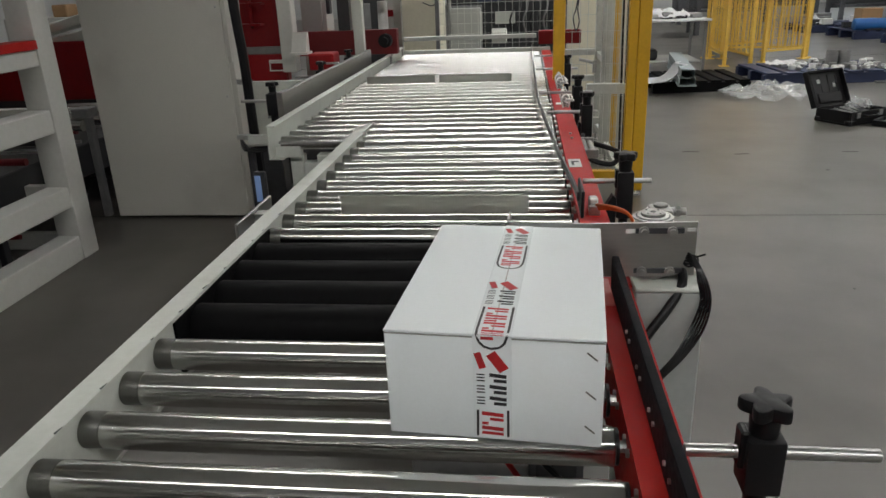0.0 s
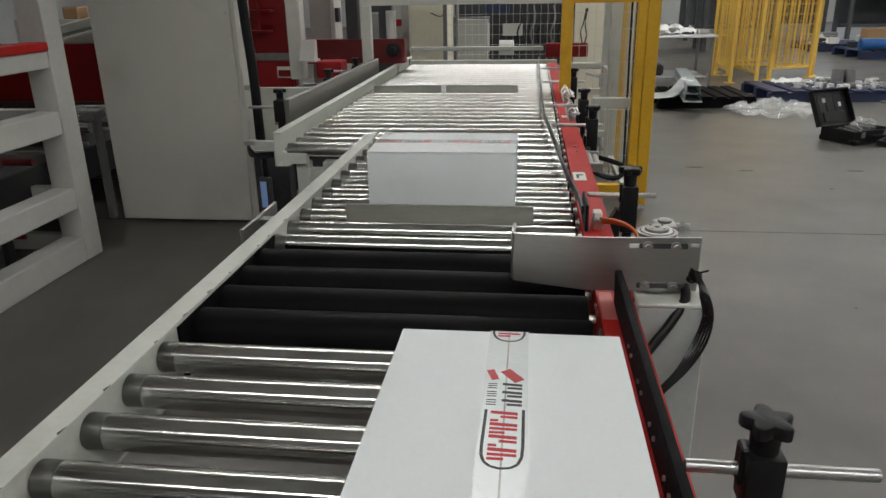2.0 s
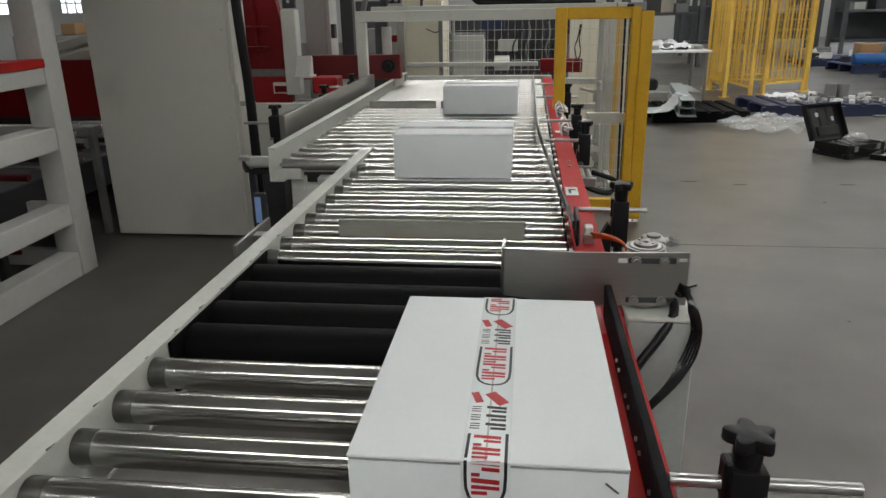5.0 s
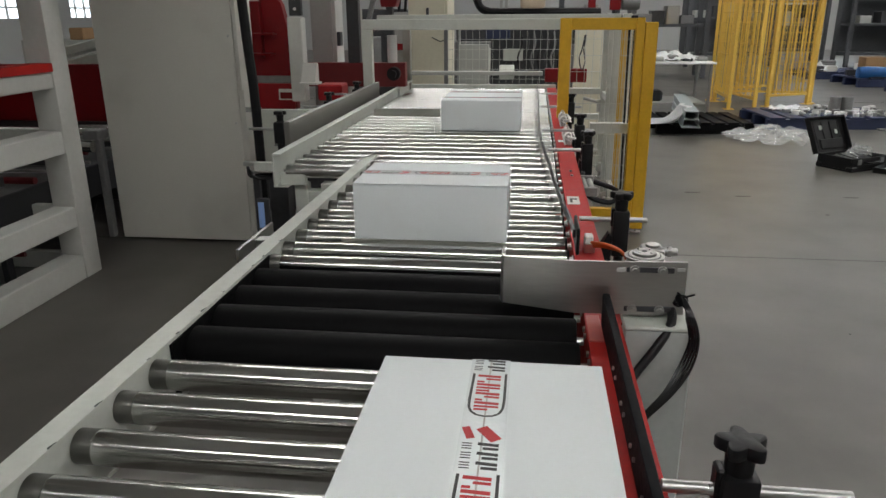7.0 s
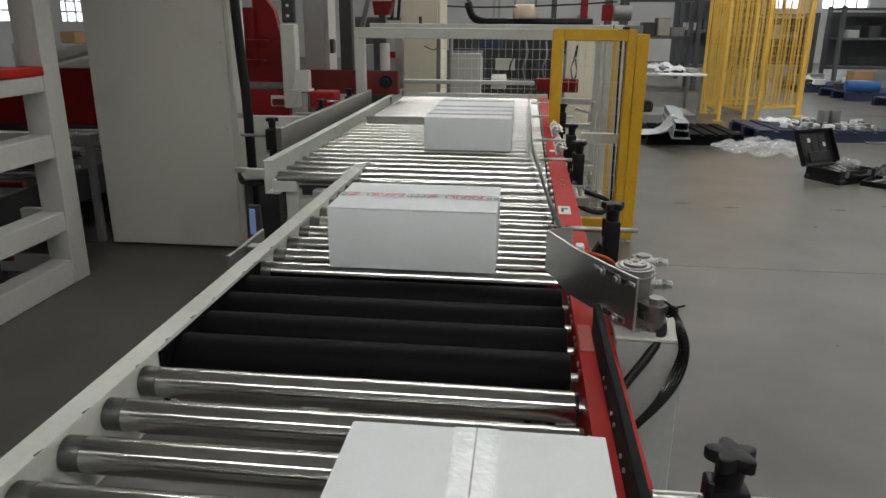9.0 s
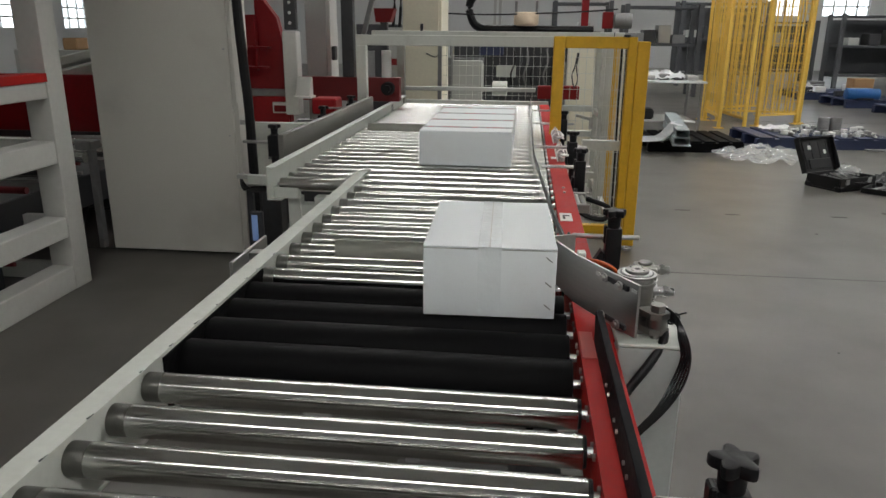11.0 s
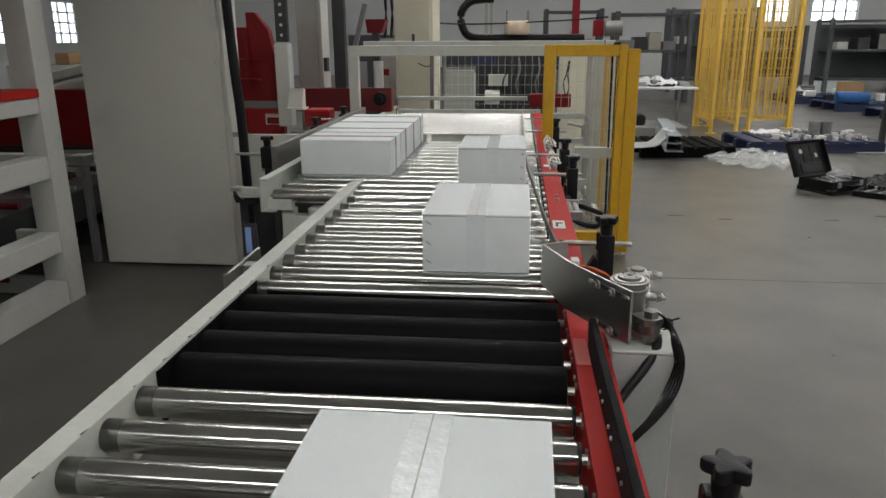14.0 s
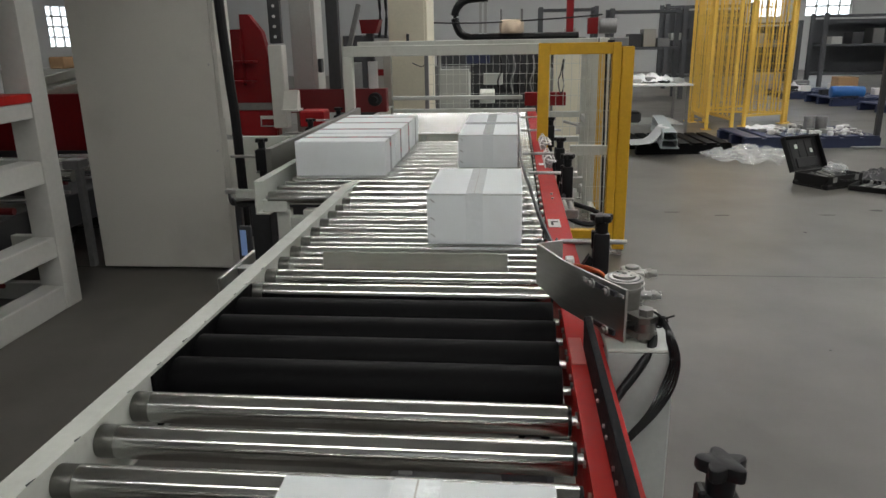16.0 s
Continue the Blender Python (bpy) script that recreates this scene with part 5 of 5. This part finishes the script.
def crumpled(cx, cy, z, rx, ry, h, n, seed, fold=0.5):
    """A crumpled sheet lying on the floor."""
    bm = B()
    g = [[None] * (n + 1) for _ in range(n + 1)]
    for i in range(n + 1):
        for j in range(n + 1):
            u, v = 2 * i / n - 1, 2 * j / n - 1
            k = max(0.0, 1 - (u * u + v * v) ** 0.9)
            p = Vector((u * 2.0 + seed, v * 2.0, seed))
            f = 0.9 * abs(noise.noise(p)) + 0.75 * (0.5 - abs(noise.noise(p * 1.9 + Vector((3, 1, 7))))) + 0.25 * abs(noise.noise(p * 4.2))
            ex = 0.12 * noise.noise(p * 1.3 + Vector((9, 2, 1)))
            g[i][j] = bm.verts.new((cx + u * rx * (1 + ex), cy + v * ry * (1 - ex), z + 0.004 + h * (0.15 + 0.85 * k ** 0.5) * max(0.02, f)))
    for i in range(n):
        for j in range(n):
            u, v = 2 * (i + 0.5) / n - 1, 2 * (j + 0.5) / n - 1
            if u * u + v * v < 0.92 + 0.25 * noise.noise(Vector((u * 3, v * 3, seed + 5))):
                bm.faces.new((g[i][j], g[i + 1][j], g[i + 1][j + 1], g[i][j + 1]))
    bmesh.ops.delete(bm, geom=[v for v in bm.verts if not v.link_faces], context="VERTS")
    return bm


WRAP = mat("thin_plastic_film", (0.75, 0.77, 0.77), 0.16, 0, 0.05, 30, 8, coat=0.5, alpha=0.32, rvary=0.2, bump=0.1)
CLOTH = mat("white_foam_sheet", (0.72, 0.73, 0.74), 0.6, 0, 0.05, 80, 8)
single("plastic_wrap", crumpled(2.77, 8.64, 0, 0.53, 0.54, 0.20, 60, 3.1), WRAP, "heap of crumpled clear plastic film on the floor", "plastic film", (2.77, 8.65, 0))
bm = B()
prof = [(1.42, 0.150), (1.50, 0.146), (1.58, 0.150), (1.66, 0.165), (1.72, 0.20), (1.765, 0.255), (1.79, 0.30), (1.82, 0.342), (1.88, 0.346)]
rows_ = []
for j in range(9):
    rows_.append([bm.verts.new((x + 0.03 * math.sin(j * 0.9), 8.72 + j * 0.055 + (1.88 - x) * 0.25 * (j / 8 - 0.3), z + 0.012 * math.sin(j * 1.9 + i * 0.7) * (i < 7))) for i, (x, z) in enumerate(prof)])
for u, v in zip(rows_, rows_[1:]):
    for i in range(len(prof) - 1):
        bm.faces.new((u[i], u[i + 1], v[i + 1], v[i]))
bmesh.ops.solidify(bm, geom=bm.faces[:], thickness=0.006)
single("foam_sheet", bm, CLOTH, "white foam sheet draped over the steel channels onto the pallet", "packing sheet", (1.65, 8.95, 0.14))
single("foam_heap", crumpled(2.0, 10.85, 0.77, 0.42, 0.3, 0.13, 26, 6.3), CLOTH, "heap of white foam sheet on the white table", "packing sheet", (2.0, 10.85, 0.76))
pallet("navy_pallet", "dark blue plastic pallet loaded with metal parts", 3.78, 9.92, 1.72, 1.05, 0.15, NAVY, 4)
random.seed(5)
for i in range(150):
    x, y = 3.25 + random.random() ** 0.75 * 1.28, 9.5 + random.random() * 0.82
    s = 0.012 + 0.038 * random.random() ** 1.8
    bm = B()
    if i % 3:
        cyl(bm, (x, y, 0.152), (x + 0.0, y, 0.152 + s * 1.2), s, 14, bev=0.004)
    else:
        obox(bm, pose(x, y, 0.152 + s * 0.5, 0, 0, random.random() * 180), s * 2.4, s * 1.4, s, 0.003)
    # matt white on some parts stands in for the shine of metal
    single("machine_part", bm, (LABEL, STEEL, LABEL, ALU, MID)[i % 5], "small metal part on the blue pallet, some coloured white for shine", "machine part", (x, y, 0.152), "parts on the pallet")
for x in (3.92, 4.07):
    single("metal_cylinder", cyl(B(), (x, 9.85, 0.152), (x, 9.85, 0.36), 0.072, 24, bev=0.006), MID, "short grey metal cylinder standing on the pallet", "cylinder", (x, 9.85, 0.152), "cylinders on the pallet")
single("packing_sheet", crumpled(3.45, 10.15, 0.15, 0.28, 0.16, 0.08, 20, 1.7), CLOTH, "white packing sheet among the metal parts", "packing sheet", (3.75, 9.95, 0.15))

tc = thing("tool_case", "open black plastic tool case with a clear bag inside, lid up", "tool case", (3.055, 7.04, 0))
tc.rotation_euler = (0, 0, radians(31))
tc.scale = (0.84, 0.84, 0.84)


def put_in(root, name, bm, material, label=""):
    o = new(name, mesh_of(name, bm, material))
    o.parent = root
    return tagged(o, label)


bm = B()
box(bm, -0.29, 0.29, -0.22, 0.22, 0.0, 0.02, 0.005)
for a in ((-0.29, 0.29, -0.22, -0.205), (-0.29, 0.29, 0.205, 0.22), (-0.29, -0.275, -0.205, 0.205), (0.275, 0.29, -0.205, 0.205)):
    box(bm, *a, 0.0205, 0.15, 0.004)
put_in(tc, "base", bm, BLACKP)
put_in(tc, "tray", box(box(B(), -0.27, 0.27, -0.2, 0.2, 0.06, 0.10, 0.006), -0.2, -0.05, -0.15, 0.15, 0.101, 0.13, 0.01), DARK)
bm = B()
M0 = pose(0, 0.222, 0.150, -26, 0, 0)
for sx, sy, sz, px_, py_, pz_ in ((0.58, 0.02, 0.42, 0, 0.06, 0.21), (0.58, 0.06, 0.015, 0, 0.03, 0.415), (0.015, 0.06, 0.42, -0.285, 0.03, 0.21), (0.015, 0.06, 0.42, 0.285, 0.03, 0.21)):
    obox(bm, M0 @ pose(px_, py_, pz_), sx, sy, sz, 0.003)
lid = put_in(tc, "lid", bm, BLACKP)
put_in(lid, "lid_badge", obox(B(), M0 @ pose(-0.1, 0.045, 0.3), 0.05, 0.006, 0.05, 0.002), LABEL, "pale mark in the lid")
put_in(lid, "lid_badge", obox(B(), M0 @ pose(0.14, 0.045, 0.24), 0.04, 0.006, 0.05, 0.002), LABEL, "pale mark in the lid")
for i in range(4):
    put_in(lid, "lid_rib", obox(B(), M0 @ pose(-0.2 + i * 0.13, 0.046, 0.2), 0.014, 0.008, 0.34, 0.003), BLACKP)
put_in(lid, "lid_pocket", obox(B(), M0 @ pose(0.02, 0.042, 0.1), 0.36, 0.016, 0.12, 0.005), BLACKP)
put_in(tc, "handle", tube(B(), [(-0.09, -0.222, 0.10), (-0.085, -0.262, 0.10), (0.0, -0.27, 0.10), (0.085, -0.262, 0.10), (0.09, -0.222, 0.10)], 0.011, 8), BLACKP)
for x, y in ((-0.25, -0.19), (0.25, -0.19), (-0.25, 0.19), (0.25, 0.19)):
    put_in(tc, "corner_guard", box(B(), x - 0.05, x + 0.05, y - 0.04, y + 0.04, 0.001, 0.06, 0.012), BLACKP)
for i in range(6):
    put_in(tc, "tool", cyl(B(), (-0.23 + i * 0.03, -0.17 + 0.02 * (i % 3), 0.14), (-0.15 + i * 0.05, 0.1, 0.142), 0.008 + 0.002 * (i % 3), 8), (STEEL, DARK, ALU)[i % 3])
for x in (-0.18, 0.18):
    put_in(tc, "latch", box(B(), x - 0.03, x + 0.03, -0.232, -0.2205, 0.08, 0.14, 0.004), MID)
put_in(tc, "clear_bag", crumpled(0.1, 0.0, 0.13, 0.17, 0.13, 0.14, 22, 4.4), WRAP, "crumpled clear bag")
tt = thing("tool_tray", "low black tool tray with bright tools on the floor", "tool tray", (3.5, 6.75, 0))
tt.rotation_euler = (0, 0, radians(-40))
bm = B()
for a in ((-0.3, 0.3, -0.2, -0.18), (-0.3, 0.3, 0.18, 0.2), (-0.3, -0.28, -0.18, 0.18), (0.28, 0.3, -0.18, 0.18)):
    box(bm, *a, 0.0, 0.05, 0.004)
box(bm, -0.28, 0.28, -0.18, 0.18, 0.0, 0.012)
put_in(tt, "tray", bm, BLACKP)
for i in range(9):
    put_in(tt, "tool", cyl(B(), (-0.24 + i * 0.055, -0.14 + 0.03 * (i % 3), 0.025), (-0.2 + i * 0.052, 0.13 - 0.04 * (i % 2), 0.025), 0.009 + 0.003 * (i % 2), 8), (STEEL, DARK, ALU)[i % 3])
for i in range(5):
    put_in(tt, "socket", cyl(B(), (-0.2 + i * 0.1, 0.15, 0.013), (-0.2 + i * 0.1, 0.15, 0.05), 0.014 + 0.002 * i, 12, bev=0.002), STEEL)
# made-up crumpled heap in place of the dark tool clutter
single("dark_clutter", crumpled(3.75, 7.15, 0, 0.34, 0.3, 0.2, 30, 9.2), DARK, "dark crumpled heap standing in for clutter beside the tool case", "bag", (3.75, 7.15, 0))

st = thing("steel_stand", "dark steel pole on a flat base", "stand", (4.62, 9.5, 0))
part("pole", box(B(), 4.59, 4.65, 9.47, 9.53, 0.021, 2.3, 0.003), DARK, st)
part("base_plate", box(B(), 4.3, 4.95, 9.35, 9.65, 0.0, 0.02, 0.003), MID, st)

for i, (x, y) in enumerate(((6.7, 17.3), (7.0, 15.6), (7.3, 13.8))):
    pallet("navy_pallet", "dark plastic pallet with goods by the far side", x, y, 1.5, 1.2, 0.16, NAVY, 4 * i)
    for j in range(9):
        s = 0.06 + 0.12 * random.random()
        xx, yy = x - 0.6 + 1.2 * random.random(), y - 0.5 + random.random()
        single("stored_part", box(B(), xx - s, xx + s, yy - s * 0.7, yy + s * 0.7, 0.162, 0.162 + s * 1.1, 0.01), (LABEL, DARK, MID, WOOD, ALU)[j % 5], "packed part stored on the pallet", "machine part", (xx, yy, 0.162), "goods on far pallets")
rl = thing("blue_roll", "bright blue plastic roll lying on the pallet", "roll", (6.6, 15.08, 0.162))
part("roll", cyl(B(), (6.30, 15.08, 0.273), (6.92, 15.08, 0.273), 0.11, 24, bev=0.01), BLUE, rl)
for x, y, q in ((6.35, 17.0, 2.2),):
    single("packing_sheet", crumpled(x, y, 0.16, 0.3, 0.25, 0.2, 20, q), CLOTH, "white packing sheet heaped on the far pallet", "packing sheet", (x, y, 0.16), "sheets on far pallets")
bxx = thing("cardboard_box", "brown cardboard box on the far pallet", "box", (7.4, 15.9, 0.162))
part("body", box(B(), 6.70, 7.10, 15.75, 16.1, 0.162, 0.52, 0.006), WOOD, bxx)
for x, y, w_, d_, h_ in ((3.0, 17.0, 1.6, 0.8, 2.0), (5.2, 20.5, 2.2, 0.8, 2.2), (9.5, 20.5, 2.6, 0.9, 1.9), (1.3, 18.0, 1.3, 0.8, 2.1), (12.5, 19.0, 2.2, 0.9, 2.0), (7.2, 22.5, 2.2, 0.8, 1.75), (10.8, 17.0, 1.5, 0.8, 2.5)):
    r = thing("dark_machine_rack", "dark steel machine frame standing far back in the hall", "machine", (x, y, 0), "far dark racks")
    for sx in (-1, 1):
        for sy in (0, 1):
            part("post", box(B(), x + sx * w_ / 2 - 0.05, x + sx * w_ / 2 + 0.05, y + sy * d_ - 0.05, y + sy * d_ + 0.05, 0, h_, 0.004), RACKHAZE, r)
    for z in (0.3, h_ * 0.55, h_ - 0.1):
        part("shelf", box(B(), x - w_ / 2 + 0.05, x + w_ / 2 - 0.05, y + 0.05, y + d_ - 0.05, z, z + 0.06, 0.004), RACKHAZE, r)
    if x > 4:
        part("back_panel", box(B(), x - w_ / 2, x + w_ / 2, y + d_ + 0.051, y + d_ + 0.07, 0.25, h_ - 0.15), RACKHAZE, r)
    for j in range(4):
        xx = x - w_ / 2 + w_ * (j + 0.7) / 5
        part("load", box(B(), xx - 0.14, xx + 0.14, y + 0.1, y + 0.6, h_ * 0.55 + 0.061, h_ * 0.55 + 0.25 + 0.1 * (j % 3), 0.01), (SHEET, DARK, ALU, MID)[j], r)

# marks on the floor
bm = B()
for y in (-4.0, 4.19, 12.4, 20.6):
    box(bm, X0, X1, y - 0.003, y + 0.003, 0.0, 0.0012)
single("floor_joint", bm, FLOORDIRT, "dark straight joint in the floor coating", "floor joint", kind="structure")
random.seed(11)
for i, (x, y, a, b) in enumerate(((2.555, 5.78, 0.06, 0.012), (2.18, 5.23, 0.014, 0.012), (1.72, 5.75, 0.05, 0.014), (1.55, 8.7, 0.012, 0.02), (3.02, 5.95, 0.05, 0.03), (1.5, 3.1, 0.008, 0.006), (2.0, 2.6, 0.008, 0.01), (1.35, 5.85, 0.06, 0.012))):
    bm = B()
    vs = [bm.verts.new((x + a * (0.7 + 0.6 * random.random()) * math.cos(q * 0.7), y + b * (0.7 + 0.6 * random.random()) * math.sin(q * 0.7), 0.0015)) for q in range(9)]
    f = bm.faces.new(vs)
    bmesh.ops.extrude_face_region(bm, geom=[f])
    for v in vs:
        v.co.z = 0.003
    single("floor_scrap", bm, FLOORDIRT, "small dark scrap on the floor", "scrap", (x, y, 0), "scraps on the floor")


# ---- what moves ----
def motions():
    a_rows = [(0.0, -0.036, 1.012, -4.5), (0.2, -0.082, 1.035, -14), (0.4, -0.116, 1.05, -22.3), (0.5, -0.136, 1.063, -28.2), (0.6, -0.162, 1.08, -34.5), (0.8, -0.222, 1.135, -51), (1.0, -0.26, 1.24, -72), (1.2, -0.275, 1.39, -87), (1.4, -0.276, 1.62, -90), (1.6, -0.277, 1.82, -90), (2.4, -0.277, 2.50, -90), (3.0, -0.277, 3.03, -90), (3.4, -0.277, 3.38, -90), (3.8, -0.277, 3.74, -90), (4.3, -0.277, 4.18, -90), (4.6, -0.277, 4.415, -90), (4.8, -0.277, 4.437, -90)]
    b_path = [(1.6, -0.035, 0.295, 0), (1.8, -0.035, 0.447, 0), (2.0, -0.035, 0.603, 0), (2.2, -0.035, 0.755, 0), (2.4, -0.033, 0.93, 0), (2.6, -0.068, 1.022, -4), (2.8, -0.125, 1.052, -23), (3.0, -0.175, 1.10, -36), (3.2, -0.217, 1.17, -50), (3.4, -0.255, 1.265, -75), (3.6, -0.27, 1.425, -87), (3.8, -0.275, 1.665, -90), (4.0, -0.277, 1.845, -90)]

    d_path = [(t + (5.03 if t < 2.3 else 5.0), x, y, r) for t, x, y, r in b_path if t < 2.3 or t > 2.7] + [(7.4, -0.034, 0.94, -0.8), (7.5, -0.048, 1.015, -3.8), (7.63, -0.076, 1.035, -10.5)]
    d_path.sort()

    def finish(rows, y_end, speed=0.86):
        t, x, y, r = rows[-1]
        dt = (y_end - y) / speed
        return rows + [(t + dt - 0.15, -0.277, y_end - 0.11, -90), (t + dt + 0.1, -0.277, y_end, -90)]

    def later(path, d):
        return [(t + d, x, y, r) for t, x, y, r in path]

    push = [(11.42, 0.0), (11.5, -0.02), (11.7, -0.155), (11.9, -0.345), (12.0, -0.425), (12.1, -0.51), (12.2, -0.548), (12.3, -0.555)]
    ways = {
        "a": a_rows, "b": finish(b_path, 4.129), "c": finish(later(b_path, 2.77), 3.821), "d": finish(d_path, 3.513),
        "e": [(8.3, -0.035, 0.36, 0), (8.45, -0.035, 0.375, 0), (8.88, -0.035, 0.378, 0), (9.2, -0.03, 0.593, 0), (9.8, -0.04, 1.08, 0), (10.4, -0.062, 1.54, 0), (10.55, -0.067, 1.658, 1), (10.65, -0.068, 1.665, 1.5), (12.2, -0.068, 1.667, 1.5), (12.3, -0.065, 1.77, 0), (12.4, -0.067, 1.885, 0), (12.6, -0.07, 2.08, 0), (12.8, -0.07, 2.27, 0), (13.0, -0.068, 2.42, 0), (13.4, -0.072, 2.75, 0), (14.0, -0.1, 3.34, 0), (14.5, -0.112, 3.945, 0), (14.9, -0.112, 4.28, 0), (15.1, -0.112, 4.355, 0)],
        "f": [(11.7, -0.1, 0.2, 0), (11.9, -0.1, 0.33, 0), (12.0, -0.1, 0.37, 0), (12.3, -0.1, 0.46, 0), (12.4, -0.1, 0.525, 0), (12.6, -0.1, 0.667, -1), (12.8, -0.1, 0.842, -1), (13.0, -0.099, 1.028, -0.6), (13.2, -0.099, 1.237, 0), (13.4, -0.1, 1.46, 0), (13.6, -0.102, 1.70, 0), (13.8, -0.1, 1.885, 0), (14.0, -0.1, 2.06, 0), (14.2, -0.105, 2.21, 0), (14.4, -0.105, 2.395, 0), (14.7, -0.11, 2.67, 0), (15.0, -0.115, 2.93, 0), (15.3, -0.112, 3.17, 0), (16.0, -0.112, 3.79, 0)],
        "g": [(13.6, -0.1, 0.19, 0), (13.8, -0.1, 0.345, 0), (14.0, -0.095, 0.49, -1), (14.2, -0.095, 0.633, -2), (14.4, -0.093, 0.80, -2.6), (14.7, -0.097, 1.08, -2.6), (15.0, -0.1, 1.40, -1.5), (15.3, -0.105, 1.76, -0.5), (15.6, -0.105, 2.01, 0), (16.0, -0.105, 2.35, 0)],
        "h": [(15.7, -0.085, 0.12, 0), (16.0, -0.085, 0.35, 0)],
    }
    order = "abcdefgh"
    entry = {}
    for k in order:
        t, x, y, r = ways[k][0]
        entry[k] = (t, x, y)
    for n, (k, ob) in enumerate(zip(order, (box_a, box_b, box_c, box_d, box_e, box_f, box_g, box_h))):
        way = list(ways[k])
        t1, x1, y1 = entry[k]
        lead = []
        if t1 > 0:
            # waits behind the camera in a queue, then rolls in
            start = t1 - (y1 + 0.62) / 0.8
            slot = -0.62
            back = [(start, slot)]
            for j in range(n - 1, 0, -1):
                tj, _, yj = entry[order[j]]
                leave = tj - (yj + 0.62) / 0.8 + 0.1
                if leave + 0.62 < back[0][0]:
                    back = [(leave, back[0][1] - 0.5), (leave + 0.62, back[0][1])] + back
            lead = [(t, x1, y, 0) for t, y in back if t > 0.05]
            lead = [(0.0, x1, lead[0][2] if lead else slot, 0)] + lead
        rows = lead + [r for r in way if r[0] > (lead[-1][0] if lead else -1)]
        if k in "abcd":
            rows = [r for r in rows if r[0] < 11.35]
            y_end = rows[-1][2]
            rows += [(11.38, -0.277, y_end, -90)] + [(t, -0.277 + d, y_end - (0.03 if t > 12.05 and k == "d" else 0.0), -90) for t, d in push]
        if rows[-1][0] < 16:
            rows.append((16.0,) + rows[-1][1:])
        walk(ob, [(t, pose(x, y, ZT + 0.0006, 0, 0, r)) for t, x, y, r in rows if t <= 16.0])
    px, py = PIV
    walk(arm, [(t, pose(px, py, -0.008, 0, 0, r)) for t, r in ((0, 0), (8.82, 0), (8.9, -30), (8.98, -60), (9.04, -63), (16, -63))])
    up, down = 0.822, 0.765
    seq = [(0, up), (1.2, up), (1.32, down), (1.84, down), (1.94, up), (3.55, up), (3.66, down), (4.25, down), (4.36, up), (6.28, up), (6.4, down), (6.97, down), (7.08, up), (8.82, up), (8.89, down), (9.25, down), (9.36, up), (12.14, up), (12.22, down), (12.66, down), (12.75, up), (13.42, up), (13.5, down), (14.07, down), (14.16, up), (15.05, up), (15.14, down), (15.72, down), (15.8, up), (16, up)]
    walk(stop_near, [(t, pose(0, 1.886, z)) for t, z in seq])
    walk(stop_far, [(0, pose(0, 4.597, up)), (16, pose(0, 4.597, up))])
    walk(pusher, [(t, pose(x, 0, z)) for t, x, z in ((0, 0.0, -0.22), (11.1, 0.0, -0.22), (11.3, 0.0, 0), (11.42, -0.045, 0), (11.5, -0.07, 0), (11.7, -0.203, 0), (11.9, -0.393, 0), (12.0, -0.473, 0), (12.1, -0.558, 0), (12.18, -0.59, 0), (12.28, -0.58, -0.22), (13.5, 0.0, -0.22), (16, 0.0, -0.22))])


motions()
